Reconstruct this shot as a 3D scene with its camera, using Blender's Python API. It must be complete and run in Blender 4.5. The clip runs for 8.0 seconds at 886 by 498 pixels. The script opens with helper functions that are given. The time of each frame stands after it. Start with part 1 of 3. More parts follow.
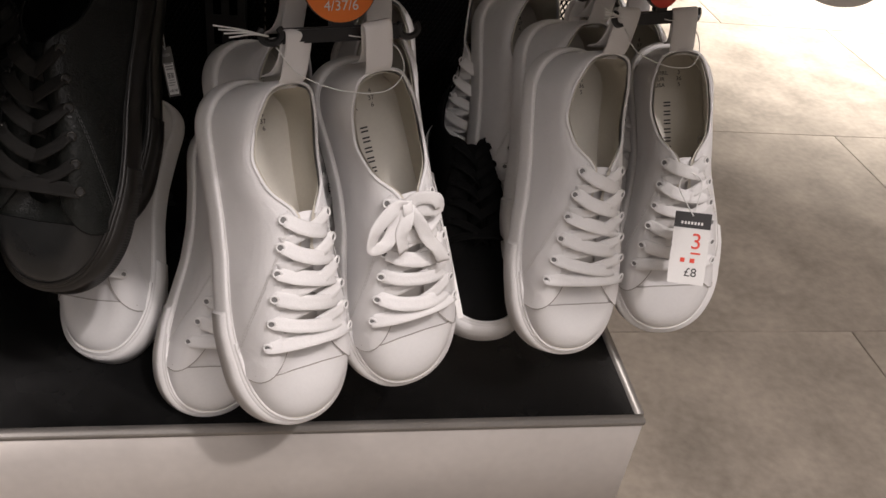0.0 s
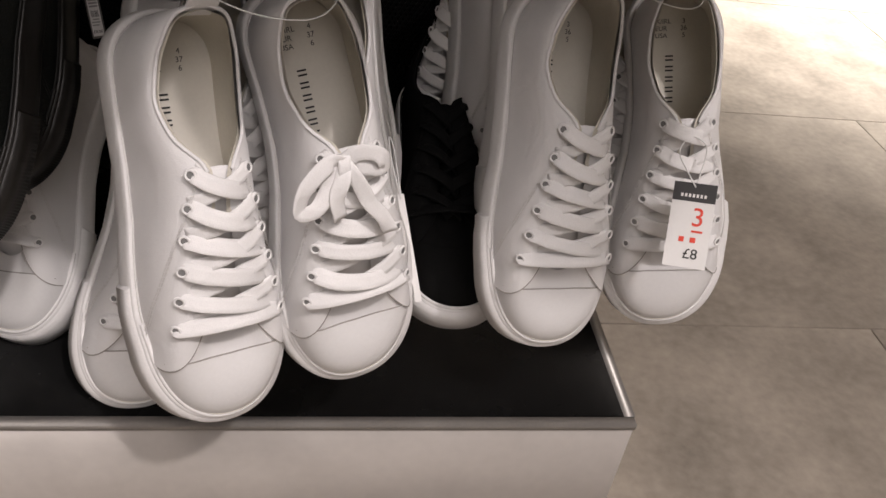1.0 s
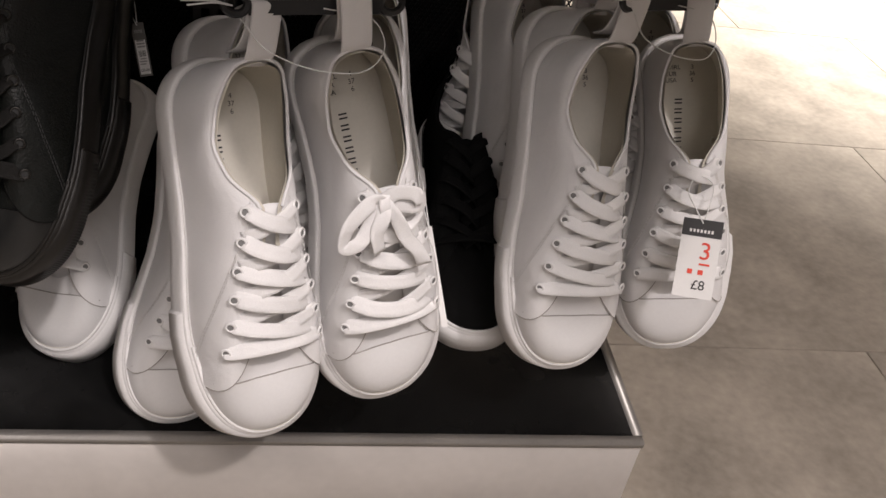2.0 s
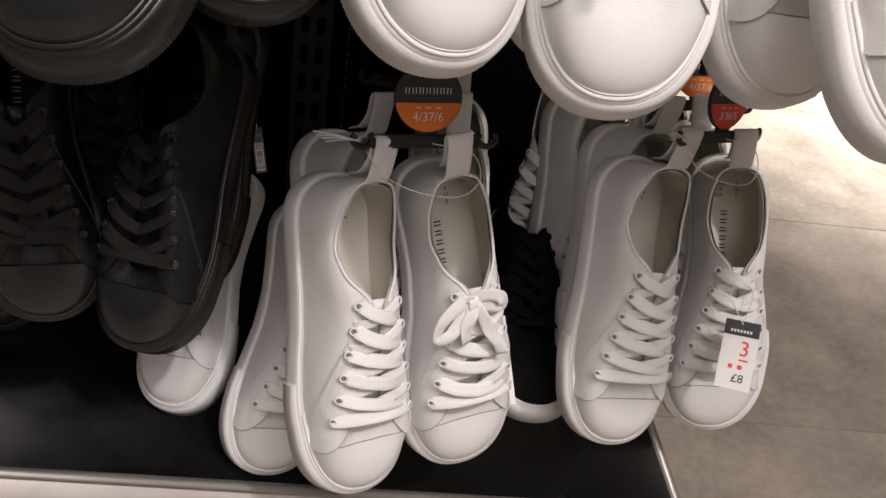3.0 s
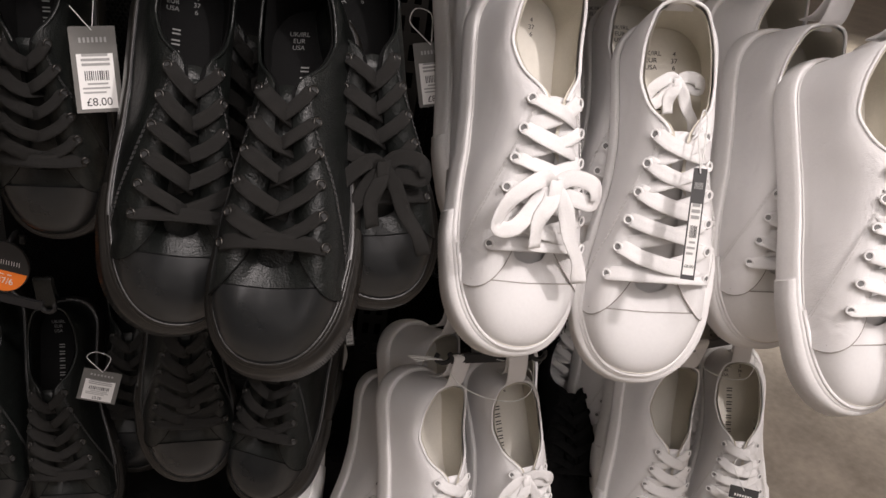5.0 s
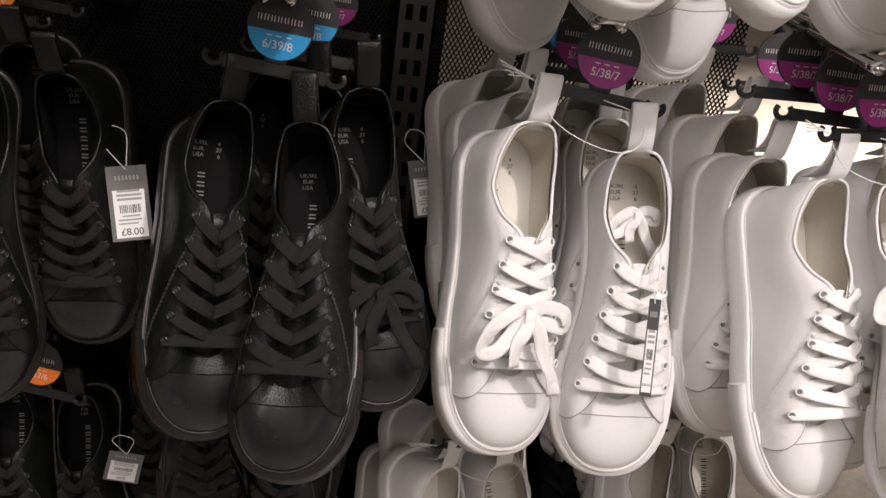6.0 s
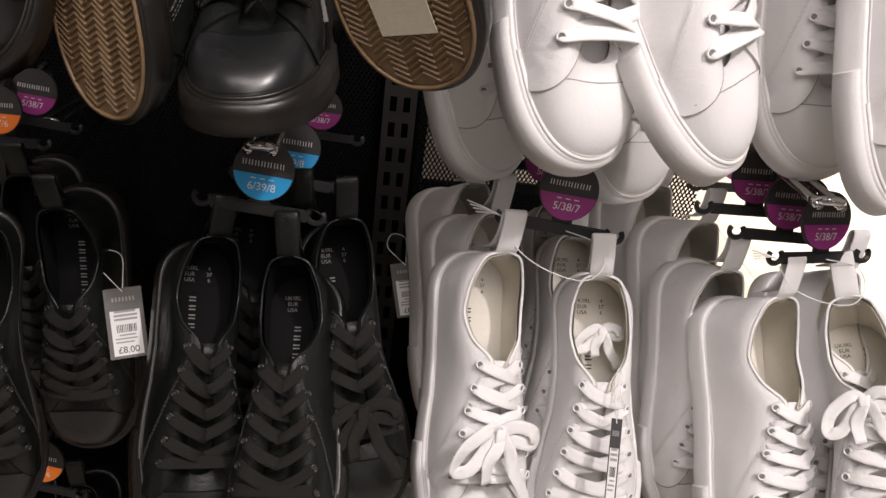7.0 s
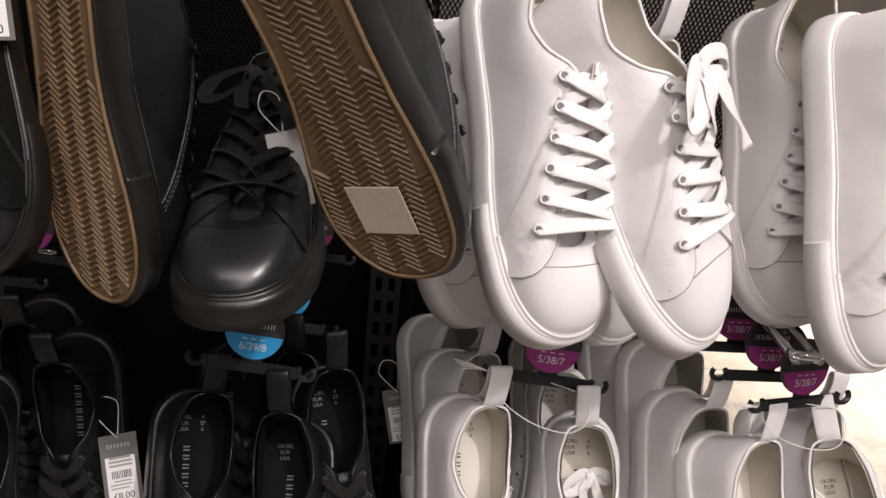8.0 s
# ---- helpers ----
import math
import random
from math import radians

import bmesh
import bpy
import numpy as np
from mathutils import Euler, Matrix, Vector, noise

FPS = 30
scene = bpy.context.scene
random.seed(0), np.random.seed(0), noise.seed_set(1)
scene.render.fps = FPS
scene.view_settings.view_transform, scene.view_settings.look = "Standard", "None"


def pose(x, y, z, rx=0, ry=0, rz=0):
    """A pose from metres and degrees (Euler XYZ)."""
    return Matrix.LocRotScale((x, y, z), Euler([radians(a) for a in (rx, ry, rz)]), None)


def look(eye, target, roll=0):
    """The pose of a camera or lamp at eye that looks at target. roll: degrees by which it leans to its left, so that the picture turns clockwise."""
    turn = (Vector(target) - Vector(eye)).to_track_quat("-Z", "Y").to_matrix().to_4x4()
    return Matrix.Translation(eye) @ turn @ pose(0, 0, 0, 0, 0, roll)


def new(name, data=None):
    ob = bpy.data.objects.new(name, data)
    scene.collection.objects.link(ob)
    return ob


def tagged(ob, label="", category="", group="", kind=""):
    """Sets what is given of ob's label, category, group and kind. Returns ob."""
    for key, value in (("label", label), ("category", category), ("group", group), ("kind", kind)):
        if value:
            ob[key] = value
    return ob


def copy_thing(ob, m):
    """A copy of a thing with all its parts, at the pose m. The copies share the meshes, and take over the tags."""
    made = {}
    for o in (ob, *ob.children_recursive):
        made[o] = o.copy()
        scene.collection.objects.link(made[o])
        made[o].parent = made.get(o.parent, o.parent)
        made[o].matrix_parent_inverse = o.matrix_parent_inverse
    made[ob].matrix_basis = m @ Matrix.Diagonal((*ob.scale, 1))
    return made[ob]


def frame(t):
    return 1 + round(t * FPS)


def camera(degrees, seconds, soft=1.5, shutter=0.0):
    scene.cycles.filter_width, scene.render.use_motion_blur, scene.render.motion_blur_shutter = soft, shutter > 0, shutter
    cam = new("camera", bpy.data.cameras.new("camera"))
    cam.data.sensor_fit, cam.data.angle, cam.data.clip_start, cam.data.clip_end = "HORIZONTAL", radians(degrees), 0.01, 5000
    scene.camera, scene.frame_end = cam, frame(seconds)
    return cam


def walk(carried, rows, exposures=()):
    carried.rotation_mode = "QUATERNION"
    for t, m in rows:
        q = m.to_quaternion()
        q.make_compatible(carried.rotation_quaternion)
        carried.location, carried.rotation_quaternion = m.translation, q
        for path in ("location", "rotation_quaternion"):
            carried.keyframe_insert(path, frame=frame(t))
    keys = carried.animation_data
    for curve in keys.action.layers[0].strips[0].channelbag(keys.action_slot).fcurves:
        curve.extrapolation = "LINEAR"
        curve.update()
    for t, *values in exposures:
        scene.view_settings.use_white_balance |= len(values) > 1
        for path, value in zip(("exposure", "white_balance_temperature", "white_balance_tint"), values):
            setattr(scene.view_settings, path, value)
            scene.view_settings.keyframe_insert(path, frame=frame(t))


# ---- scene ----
cam = camera(54.3, 8.0)
METRES, EYE, TILT, LEAN, TURN = 0.80, 0.767, -36.15, -6.73, -7.82
ROWS = [
    (0.0, 0.0, 0.0, 0.0, 0.0, 0.0, -0.0),
    (0.5, 0.0396, 0.1005, 0.0041, 0.87, -0.24, -1.22),
    (1.0, 0.0463, 0.1277, -0.014, 0.73, -0.76, -1.32),
    (2.5, 0.0004, 0.0135, 0.0166, 1.02, 1.43, -2.93),
    (3.0, -0.0185, -0.0548, 0.0382, 2.86, 3.11, -4.32),
    (3.5, -0.0319, -0.1204, 0.065, 3.61, 4.16, -5.13),
    (4.0, -0.0404, -0.1904, 0.0978, 4.25, 4.5, -5.5),
    (4.5, -0.0427, -0.2327, 0.1236, 4.57, 5.18, -5.54),
    (5.0, -0.052, -0.2966, 0.1735, 4.86, 6.6, -5.22),
    (6.5, -0.0324, -0.4528, 0.2808, 4.98, 9.19, -4.16),
    (7.0, -0.0141, -0.4809, 0.3331, 5.19, 9.93, -3.61),
    (7.5, -0.0106, -0.4934, 0.3891, 5.3, 10.84, -3.1),
    (8.0, -0.0047, -0.5235, 0.4428, 5.28, 12.43, -2.63),
]
walk(cam, [(t, pose(0, 0, EYE, TILT, LEAN, TURN) @ pose(METRES * x, METRES * y, METRES * z, 90 + pitch, roll, yaw)) for t, x, y, z, yaw, pitch, roll in ROWS],
     ((0.0, 0.0), (5.0, 0.05), (6.5, -0.05), (8.0, -0.18)))

# ---- light ----
world = bpy.data.worlds.new("shop_air")
scene.world = world
world.use_nodes = True
world.node_tree.nodes["Background"].inputs[0].default_value = (1.0, 0.95, 0.92, 1)
world.node_tree.nodes["Background"].inputs[1].default_value = 0.42


def lamp(name, eye, target, size, power, colour=(1.0, 0.905, 0.892)):
    data = bpy.data.lights.new(name, "AREA")
    data.shape, data.size, data.energy, data.color = "DISK", size, power, colour
    ob = new(name, data)
    ob.matrix_world = look(eye, target)
    return ob


# a key spot and an aisle floor beam; three broad unseen fill lamps are added
lamp("spot_light", (0.9, -1.1, 3.0), (0.15, 0.5, 0.7), 0.12, 38)
lamp("fill_light", (0.3, -0.95, 3.0), (0.1, 0.6, 0.5), 1.8, 56)
lamp("fill_light", (-0.7, -0.75, 3.0), (0.0, 0.5, 0.9), 1.0, 13)
lamp("fill_light", (0.4, -2.7, 3.0), (0.1, 0.5, 1.0), 2.0, 32)
beam = bpy.data.lights.new("aisle_light", "SPOT")
beam.energy, beam.color, beam.spot_size, beam.spot_blend, beam.shadow_soft_size = 3100, (1.0, 0.92, 0.85), radians(66), 1.0, 0.08
new("aisle_light", beam).matrix_world = look((2.2, 2.7, 3.0), (2.1, 2.6, 0.0))


# ---- materials ----
def material(name, colour, rough=0.6, metal=0.0, vary=0.08, grain=400.0, bump=0.1, blotch=18.0, coat=0.0, sheen=0.0, weave=0.0, random_tint=0.0, depth=0.0006, spec=0.5, crease=0.0, crease_size=40.0):
    mat = bpy.data.materials.new(name)
    mat.use_nodes = True
    nt = mat.node_tree
    bsdf = nt.nodes["Principled BSDF"]
    bsdf.inputs["Roughness"].default_value = rough
    bsdf.inputs["Metallic"].default_value = metal
    bsdf.inputs["Specular IOR Level"].default_value = spec
    bsdf.inputs["Coat Weight"].default_value = coat
    bsdf.inputs["Sheen Weight"].default_value = sheen
    co = nt.nodes.new("ShaderNodeTexCoord")
    big = nt.nodes.new("ShaderNodeTexNoise")
    big.inputs["Scale"].default_value = blotch
    big.inputs["Detail"].default_value = 5
    nt.links.new(co.outputs["Object"], big.inputs["Vector"])
    fine = nt.nodes.new("ShaderNodeTexNoise")
    fine.inputs["Scale"].default_value = grain
    fine.inputs["Detail"].default_value = 3
    nt.links.new(co.outputs["Object"], fine.inputs["Vector"])
    mixed = nt.nodes.new("ShaderNodeMath")
    mixed.operation = "MULTIPLY_ADD"
    mixed.inputs[1].default_value = 0.65
    nt.links.new(big.outputs["Fac"], mixed.inputs[0])
    small = nt.nodes.new("ShaderNodeMath")
    small.operation = "MULTIPLY"
    small.inputs[1].default_value = 0.35
    nt.links.new(fine.outputs["Fac"], small.inputs[0])
    nt.links.new(small.outputs[0], mixed.inputs[2])
    ramp = nt.nodes.new("ShaderNodeValToRGB")
    ramp.color_ramp.elements[0].position, ramp.color_ramp.elements[1].position = 0.3, 0.7
    ramp.color_ramp.elements[0].color = (*[max(0, c * (1 - vary * 1.6)) for c in colour], 1)
    ramp.color_ramp.elements[1].color = (*[min(1, c * (1 + vary)) for c in colour], 1)
    nt.links.new(mixed.outputs[0], ramp.inputs["Fac"])
    out = ramp.outputs["Color"]
    if random_tint:
        info = nt.nodes.new("ShaderNodeObjectInfo")
        hsv = nt.nodes.new("ShaderNodeHueSaturation")
        spread = nt.nodes.new("ShaderNodeMapRange")
        spread.inputs["To Min"].default_value, spread.inputs["To Max"].default_value = 1 - random_tint, 1 + random_tint * 0.4
        nt.links.new(info.outputs["Random"], spread.inputs["Value"])
        nt.links.new(spread.outputs["Result"], hsv.inputs["Value"])
        nt.links.new(out, hsv.inputs["Color"])
        out = hsv.outputs["Color"]
    nt.links.new(out, bsdf.inputs["Base Color"])
    height = fine.outputs["Fac"]
    if weave:
        waves = []
        for axis in ("X", "Y"):
            wave = nt.nodes.new("ShaderNodeTexWave")
            wave.bands_direction = axis
            wave.inputs["Scale"].default_value = weave
            wave.inputs["Distortion"].default_value = 0.6
            nt.links.new(co.outputs["Object"], wave.inputs["Vector"])
            waves.append(wave)
        add = nt.nodes.new("ShaderNodeMath")
        nt.links.new(waves[0].outputs["Fac"], add.inputs[0])
        nt.links.new(waves[1].outputs["Fac"], add.inputs[1])
        plus = nt.nodes.new("ShaderNodeMath")
        nt.links.new(add.outputs[0], plus.inputs[0])
        nt.links.new(fine.outputs["Fac"], plus.inputs[1])
        height = plus.outputs[0]
    rub = nt.nodes.new("ShaderNodeMapRange")
    rub.inputs["To Min"].default_value, rub.inputs["To Max"].default_value = max(0.05, rough - 0.1), min(1, rough + 0.1)
    nt.links.new(big.outputs["Fac"], rub.inputs["Value"])
    nt.links.new(rub.outputs["Result"], bsdf.inputs["Roughness"])
    node = nt.nodes.new("ShaderNodeBump")
    node.inputs["Strength"].default_value = bump
    node.inputs["Distance"].default_value = depth
    nt.links.new(height, node.inputs["Height"])
    if crease:
        fold = nt.nodes.new("ShaderNodeTexNoise")
        fold.inputs["Scale"].default_value = crease_size
        fold.inputs["Detail"].default_value = 4
        fold.inputs["Distortion"].default_value = 0.6
        nt.links.new(co.outputs["Object"], fold.inputs["Vector"])
        wrinkle = nt.nodes.new("ShaderNodeBump")
        wrinkle.inputs["Strength"].default_value = crease
        wrinkle.inputs["Distance"].default_value = 0.004
        nt.links.new(fold.outputs["Fac"], wrinkle.inputs["Height"])
        nt.links.new(wrinkle.outputs["Normal"], node.inputs["Normal"])
    nt.links.new(node.outputs["Normal"], bsdf.inputs["Normal"])
    return mat


white_canvas = material("white_canvas", (0.83, 0.82, 0.815), 0.85, vary=0.04, grain=1500, bump=0.5, sheen=0.1, random_tint=0.06, crease=0.5, crease_size=26)
white_rubber = material("white_rubber", (0.80, 0.79, 0.78), 0.66, vary=0.05, grain=500, bump=0.25, crease=0.05)
white_cap = material("white_cap_rubber", (0.80, 0.795, 0.79), 0.5, vary=0.03, grain=400, bump=0.12, crease=0.08, crease_size=30)
white_lace = material("white_lace_cotton", (0.80, 0.79, 0.78), 0.9, vary=0.06, weave=360, bump=0.14, grain=1200, crease=0.2, crease_size=120)
cream_lining = material("cream_lining", (0.74, 0.70, 0.61), 0.9, vary=0.05, weave=500, bump=0.3)
cream_insole = material("cream_insole", (0.72, 0.69, 0.62), 0.8, vary=0.04, bump=0.2)
black_leather = material("black_leather", (0.0070, 0.0085, 0.0077), 0.37, vary=0.25, spec=0.45, grain=750, bump=0.75, crease=0.55, crease_size=30)
black_rubber = material("black_rubber", (0.0130, 0.0118, 0.0102), 0.33, spec=0.5, vary=0.25, grain=300, bump=0.2)
black_cap = material("black_cap_rubber", (0.0135, 0.0145, 0.0150), 0.30, spec=0.6, vary=0.2, grain=250, bump=0.08, crease=0.10, crease_size=16)
black_lace = material("black_lace_cotton", (0.0100, 0.0092, 0.0080), 0.66, spec=0.4, vary=0.3, weave=520, bump=0.5, grain=1200, crease=0.25, crease_size=120)
black_lining = material("black_lining", (0.006, 0.006, 0.006), 0.9, vary=0.2, bump=0.3, spec=0.15)
brown_rubber = material("brown_gum_rubber", (0.20, 0.130, 0.068), 0.45, vary=0.25, grain=220, bump=0.2)
seam_grey = material("seam_thread", (0.75, 0.74, 0.72), 0.9)
# grey that paints the thin shadow along cap and quarter edges
edge_shade = material("grey_edge_shade", (0.38, 0.355, 0.33), 0.9)
seam_black = material("seam_thread_black", (0.05, 0.05, 0.05), 0.7)
gun_metal = material("dark_eyelet", (0.06, 0.057, 0.053), 0.38, metal=0.9, bump=0.02)
# print inks; the first two also paint the shade in eyelet holes
print_ink = material("printed_ink", (0.03, 0.03, 0.03), 0.8)
print_dim = material("printed_dim_grey", (0.2, 0.2, 0.195), 0.8)
print_grey = material("printed_grey", (0.35, 0.35, 0.34), 0.8)
black_plastic = material("black_plastic", (0.02, 0.02, 0.021), 0.35, vary=0.2, bump=0.1)
card_white = material("white_card", (0.8, 0.79, 0.77), 0.6, vary=0.02, bump=0.05)
card_black = material("charcoal_card", (0.035, 0.034, 0.034), 0.55, bump=0.05)
card_grey = material("grey_card", (0.13, 0.125, 0.115), 0.6, bump=0.05)
orange_print = material("orange_print", (0.9, 0.22, 0.03), 0.45, vary=0.03, bump=0.02)
red_print = material("red_print", (0.75, 0.07, 0.04), 0.45, vary=0.03, bump=0.02)
blue_print = material("blue_print", (0.03, 0.38, 0.78), 0.45, vary=0.03, bump=0.02)
purple_print = material("purple_print", (0.34, 0.035, 0.23), 0.45, vary=0.03, bump=0.02)
clear_thread = material("nylon_thread", (0.75, 0.75, 0.73), 0.3)
sticker_beige = material("beige_sticker", (0.62, 0.56, 0.45), 0.5, vary=0.14, bump=0.2)
black_laminate = material("black_laminate", (0.005, 0.005, 0.005), 0.26, spec=0.22, vary=0.4, grain=120, bump=0.04)
brushed_steel = material("brushed_steel", (0.42, 0.40, 0.375), 0.46, metal=0.7, vary=0.08, bump=0.06)
pale_panel = material("pale_metal_panel", (0.66, 0.62, 0.58), 0.45, metal=0.35, vary=0.05, grain=90, bump=0.05)
grey_metal = material("dark_grey_metal", (0.011, 0.0105, 0.01), 0.5, vary=0.2, bump=0.05)
black_metal = material("black_metal", (0.003, 0.003, 0.003), 0.6, spec=0.12, vary=0.2, bump=0.05)
chrome = material("chrome", (0.75, 0.75, 0.75), 0.12, metal=1.0, vary=0.02, bump=0.0)
wall_paint = material("shop_wall_paint", (0.75, 0.72, 0.68), 0.8, vary=0.03, grain=60, blotch=2, bump=0.05)
stone_floor = material("stone_floor_tile", (0.320, 0.283, 0.238), 0.42, vary=0.24, grain=70, blotch=9, bump=0.12, random_tint=0.05)
grout = material("grout", (0.19, 0.17, 0.145), 0.9, vary=0.1)


# ---- building helpers ----
def mesh_of(name, bm, mat, smooth=True):
    me = bpy.data.meshes.new(name)
    bmesh.ops.recalc_face_normals(bm, faces=bm.faces)
    bm.to_mesh(me)
    bm.free()
    me.materials.append(mat)
    if smooth:
        for poly in me.polygons:
            poly.use_smooth = True
    return me


def part(name, bm, mat, parent=None, label="", smooth=True):
    ob = new(name, mesh_of(name, bm, mat, smooth))
    ob.parent = parent
    if label:
        tagged(ob, label)
    return ob


def box_bm(x0, x1, y0, y1, z0, z1, bevel=0.0):
    bm = bmesh.new()
    bmesh.ops.create_cube(bm, size=1)
    for v in bm.verts:
        v.co = Vector((x0 + (v.co.x + 0.5) * (x1 - x0), y0 + (v.co.y + 0.5) * (y1 - y0), z0 + (v.co.z + 0.5) * (z1 - z0)))
    if bevel:
        bmesh.ops.bevel(bm, geom=bm.edges[:], offset=bevel, segments=2, affect="EDGES")
    return bm


def grid_bm(rows, closed_u=False, closed_v=False, bm=None):
    bm = bm or bmesh.new()
    vs = [[bm.verts.new(p) for p in row] for row in rows]
    n, m = len(vs), len(vs[0])
    for i in range(n if closed_u else n - 1):
        for j in range(m if closed_v else m - 1):
            quad = (vs[i][j], vs[(i + 1) % n][j], vs[(i + 1) % n][(j + 1) % m], vs[i][(j + 1) % m])
            if len(set(quad)) == 4:
                bm.faces.new(quad)
    return bm


def tube_bm(points, r, sides=6, closed=False, bm=None):
    pts = [Vector(p) for p in points]
    rows, n = [], len(pts)
    up = Vector((0.13, 0.27, 0.95))
    for i, p in enumerate(pts):
        a = pts[(i - 1) % n] if closed or i else p
        b = pts[(i + 1) % n] if closed or i < n - 1 else p
        d = (b - a).normalized()
        side = d.cross(up)
        side = side.normalized() if side.length > 1e-5 else Vector((1, 0, 0))
        up = side.cross(d).normalized()
        rows.append([p + r * (math.cos(2 * math.pi * k / sides) * side + math.sin(2 * math.pi * k / sides) * up) for k in range(sides)])
    bm = grid_bm(rows, closed_u=closed, closed_v=True, bm=bm)
    return bm


def ribbon_bm(points, normals, width, thick, bm=None, taper=False):
    """A flat band along points, with rounded edges."""
    pts = [Vector(p) for p in points]
    rows, n = [], len(pts)
    for i, p in enumerate(pts):
        wide = width * min(1.0, 0.66 + 0.14 * i) if taper else width
        d = (pts[min(i + 1, n - 1)] - pts[max(i - 1, 0)]).normalized()
        nor = Vector(normals[i]).normalized()
        side = d.cross(nor).normalized()
        nor = side.cross(d).normalized()
        w, h = wide / 2, thick / 2
        rows.append([p + side * (w * a) + nor * (h * b) for a, b in ((1, 0), (0.9, 0.85), (0.35, 0.7), (-0.35, 0.7), (-0.9, 0.85), (-1, 0), (-0.85, -1), (0.85, -1))])
    bm = grid_bm(rows, closed_v=True, bm=bm)
    bm.faces.new([v for v in list(bm.verts)[-8:]])
    return bm


def smooth_path(points, steps=6):
    """A Catmull-Rom line through the points."""
    pts = [Vector(p) for p in points]
    pts = [2 * pts[0] - pts[1]] + pts + [2 * pts[-1] - pts[-2]]
    out = []
    for i in range(1, len(pts) - 2):
        a, b, c, d = pts[i - 1:i + 3]
        for k in range(steps):
            s = k / steps
            out.append(0.5 * (2 * b + (c - a) * s + (2 * a - 5 * b + 4 * c - d) * s * s + (3 * b - a - 3 * c + d) * s ** 3))
    out.append(pts[-2])
    return out


def text_bm(words, size, depth=0.0003):
    curve = bpy.data.curves.new("words", "FONT")
    curve.body, curve.size, curve.align_x, curve.align_y = words, size, "CENTER", "CENTER"
    ob = bpy.data.objects.new("words", curve)
    scene.collection.objects.link(ob)
    bpy.context.view_layer.update()
    me = bpy.data.meshes.new_from_object(ob.evaluated_get(bpy.context.evaluated_depsgraph_get()))
    bm = bmesh.new()
    bm.from_mesh(me)
    bpy.data.objects.remove(ob)
    bpy.data.curves.remove(curve)
    return bm


def bars_bm(bars, bm=None):
    """Thin raised bars (x0, x1, y0, y1) in the xy plane."""
    bm = bm or bmesh.new()
    for x0, x1, y0, y1 in bars:
        bm.faces.new([bm.verts.new(p) for p in ((x0, y0, 0), (x1, y0, 0), (x1, y1, 0), (x0, y1, 0))])
    return bm


# ---- the shoe ----
LENGTH, SOLE = 0.258, 0.0235


def half_width(y):
    if y < 0.034:
        return 0.0335 * max(0.0, 1 - ((0.034 - y) / 0.034) ** 2.2) ** (1 / 2.2)
    if y > 0.2:
        return 0.0475 * max(0.0, 1 - ((y - 0.2) / (LENGTH - 0.2)) ** 2.2) ** (1 / 2.2)
    return float(np.interp(y, (0.034, 0.06, 0.09, 0.12, 0.15, 0.175, 0.19, 0.2), (0.0335, 0.0330, 0.0330, 0.0360, 0.0420, 0.0466, 0.0475, 0.0475)))


def midline(y, hand):
    return hand * (0.007 * (y / LENGTH) ** 2 - 0.004 * math.sin(math.pi * min(1, y / 0.2)))


def flare(u, z):
    """How far the foxing leans in at height z: upright at the heel, sloping round the toe."""
    k = u if u <= 1 else 2 - u
    f = min(1.0, max(0.0, (k - 0.52) / 0.3))
    return 0.0032 * f * f * (3 - 2 * f) * z / SOLE


def outline(u, hand, inset=0.0):
    """A point of the sole's edge; u runs from the heel round to the toe (1) and back (2)."""
    side = 1 if u <= 1 else -1
    k = u if u <= 1 else 2 - u
    y = LENGTH / 2 * (1 - math.cos(math.pi * k))
    x = side * half_width(y)
    shrink = 1 - inset / (LENGTH / 2)
    wide = 1 - inset / 0.042
    return Vector((x * wide + midline(y, hand), LENGTH / 2 + (y - LENGTH / 2) * shrink, 0))


RAIL = ((0, 0, 0.007, 0.089), (0.1, 0.0155, 0.012, 0.0870), (0.2, 0.0225, 0.032, 0.0770), (0.32, 0.0245, 0.056, 0.070), (0.42, 0.0195, 0.078, 0.080),
        (0.48, 0.0075, 0.090, 0.0905), (0.55, 0.0048, 0.106, 0.0845), (0.7, 0.0075, 0.144, 0.0655), (0.82, 0.0120, 0.180, 0.0482), (0.9, 0.0110, 0.191, 0.0440), (1.0, 0, 0.195, 0.0428))


RAIL_K = np.linspace(0, 1, 201)
RAIL_XYZ = []
for axis in (1, 2, 3):
    line = np.interp(RAIL_K, [r[0] for r in RAIL], [r[axis] for r in RAIL])
    sign = -1 if axis == 1 else 1
    wide = np.concatenate([sign * line[12:0:-1], line, sign * line[-2:-14:-1]])
    RAIL_XYZ.append(np.convolve(np.convolve(wide, np.ones(13) / 13, "same"), np.ones(5) / 5, "same")[12:-12])


def rail(u, hand, drop=0.0):
    side = 1 if u <= 1 else -1
    k = u if u <= 1 else 2 - u
    x, y, z = (float(np.interp(k, RAIL_K, line)) for line in RAIL_XYZ)
    return Vector((side * x + midline(y, hand), y, z - drop))


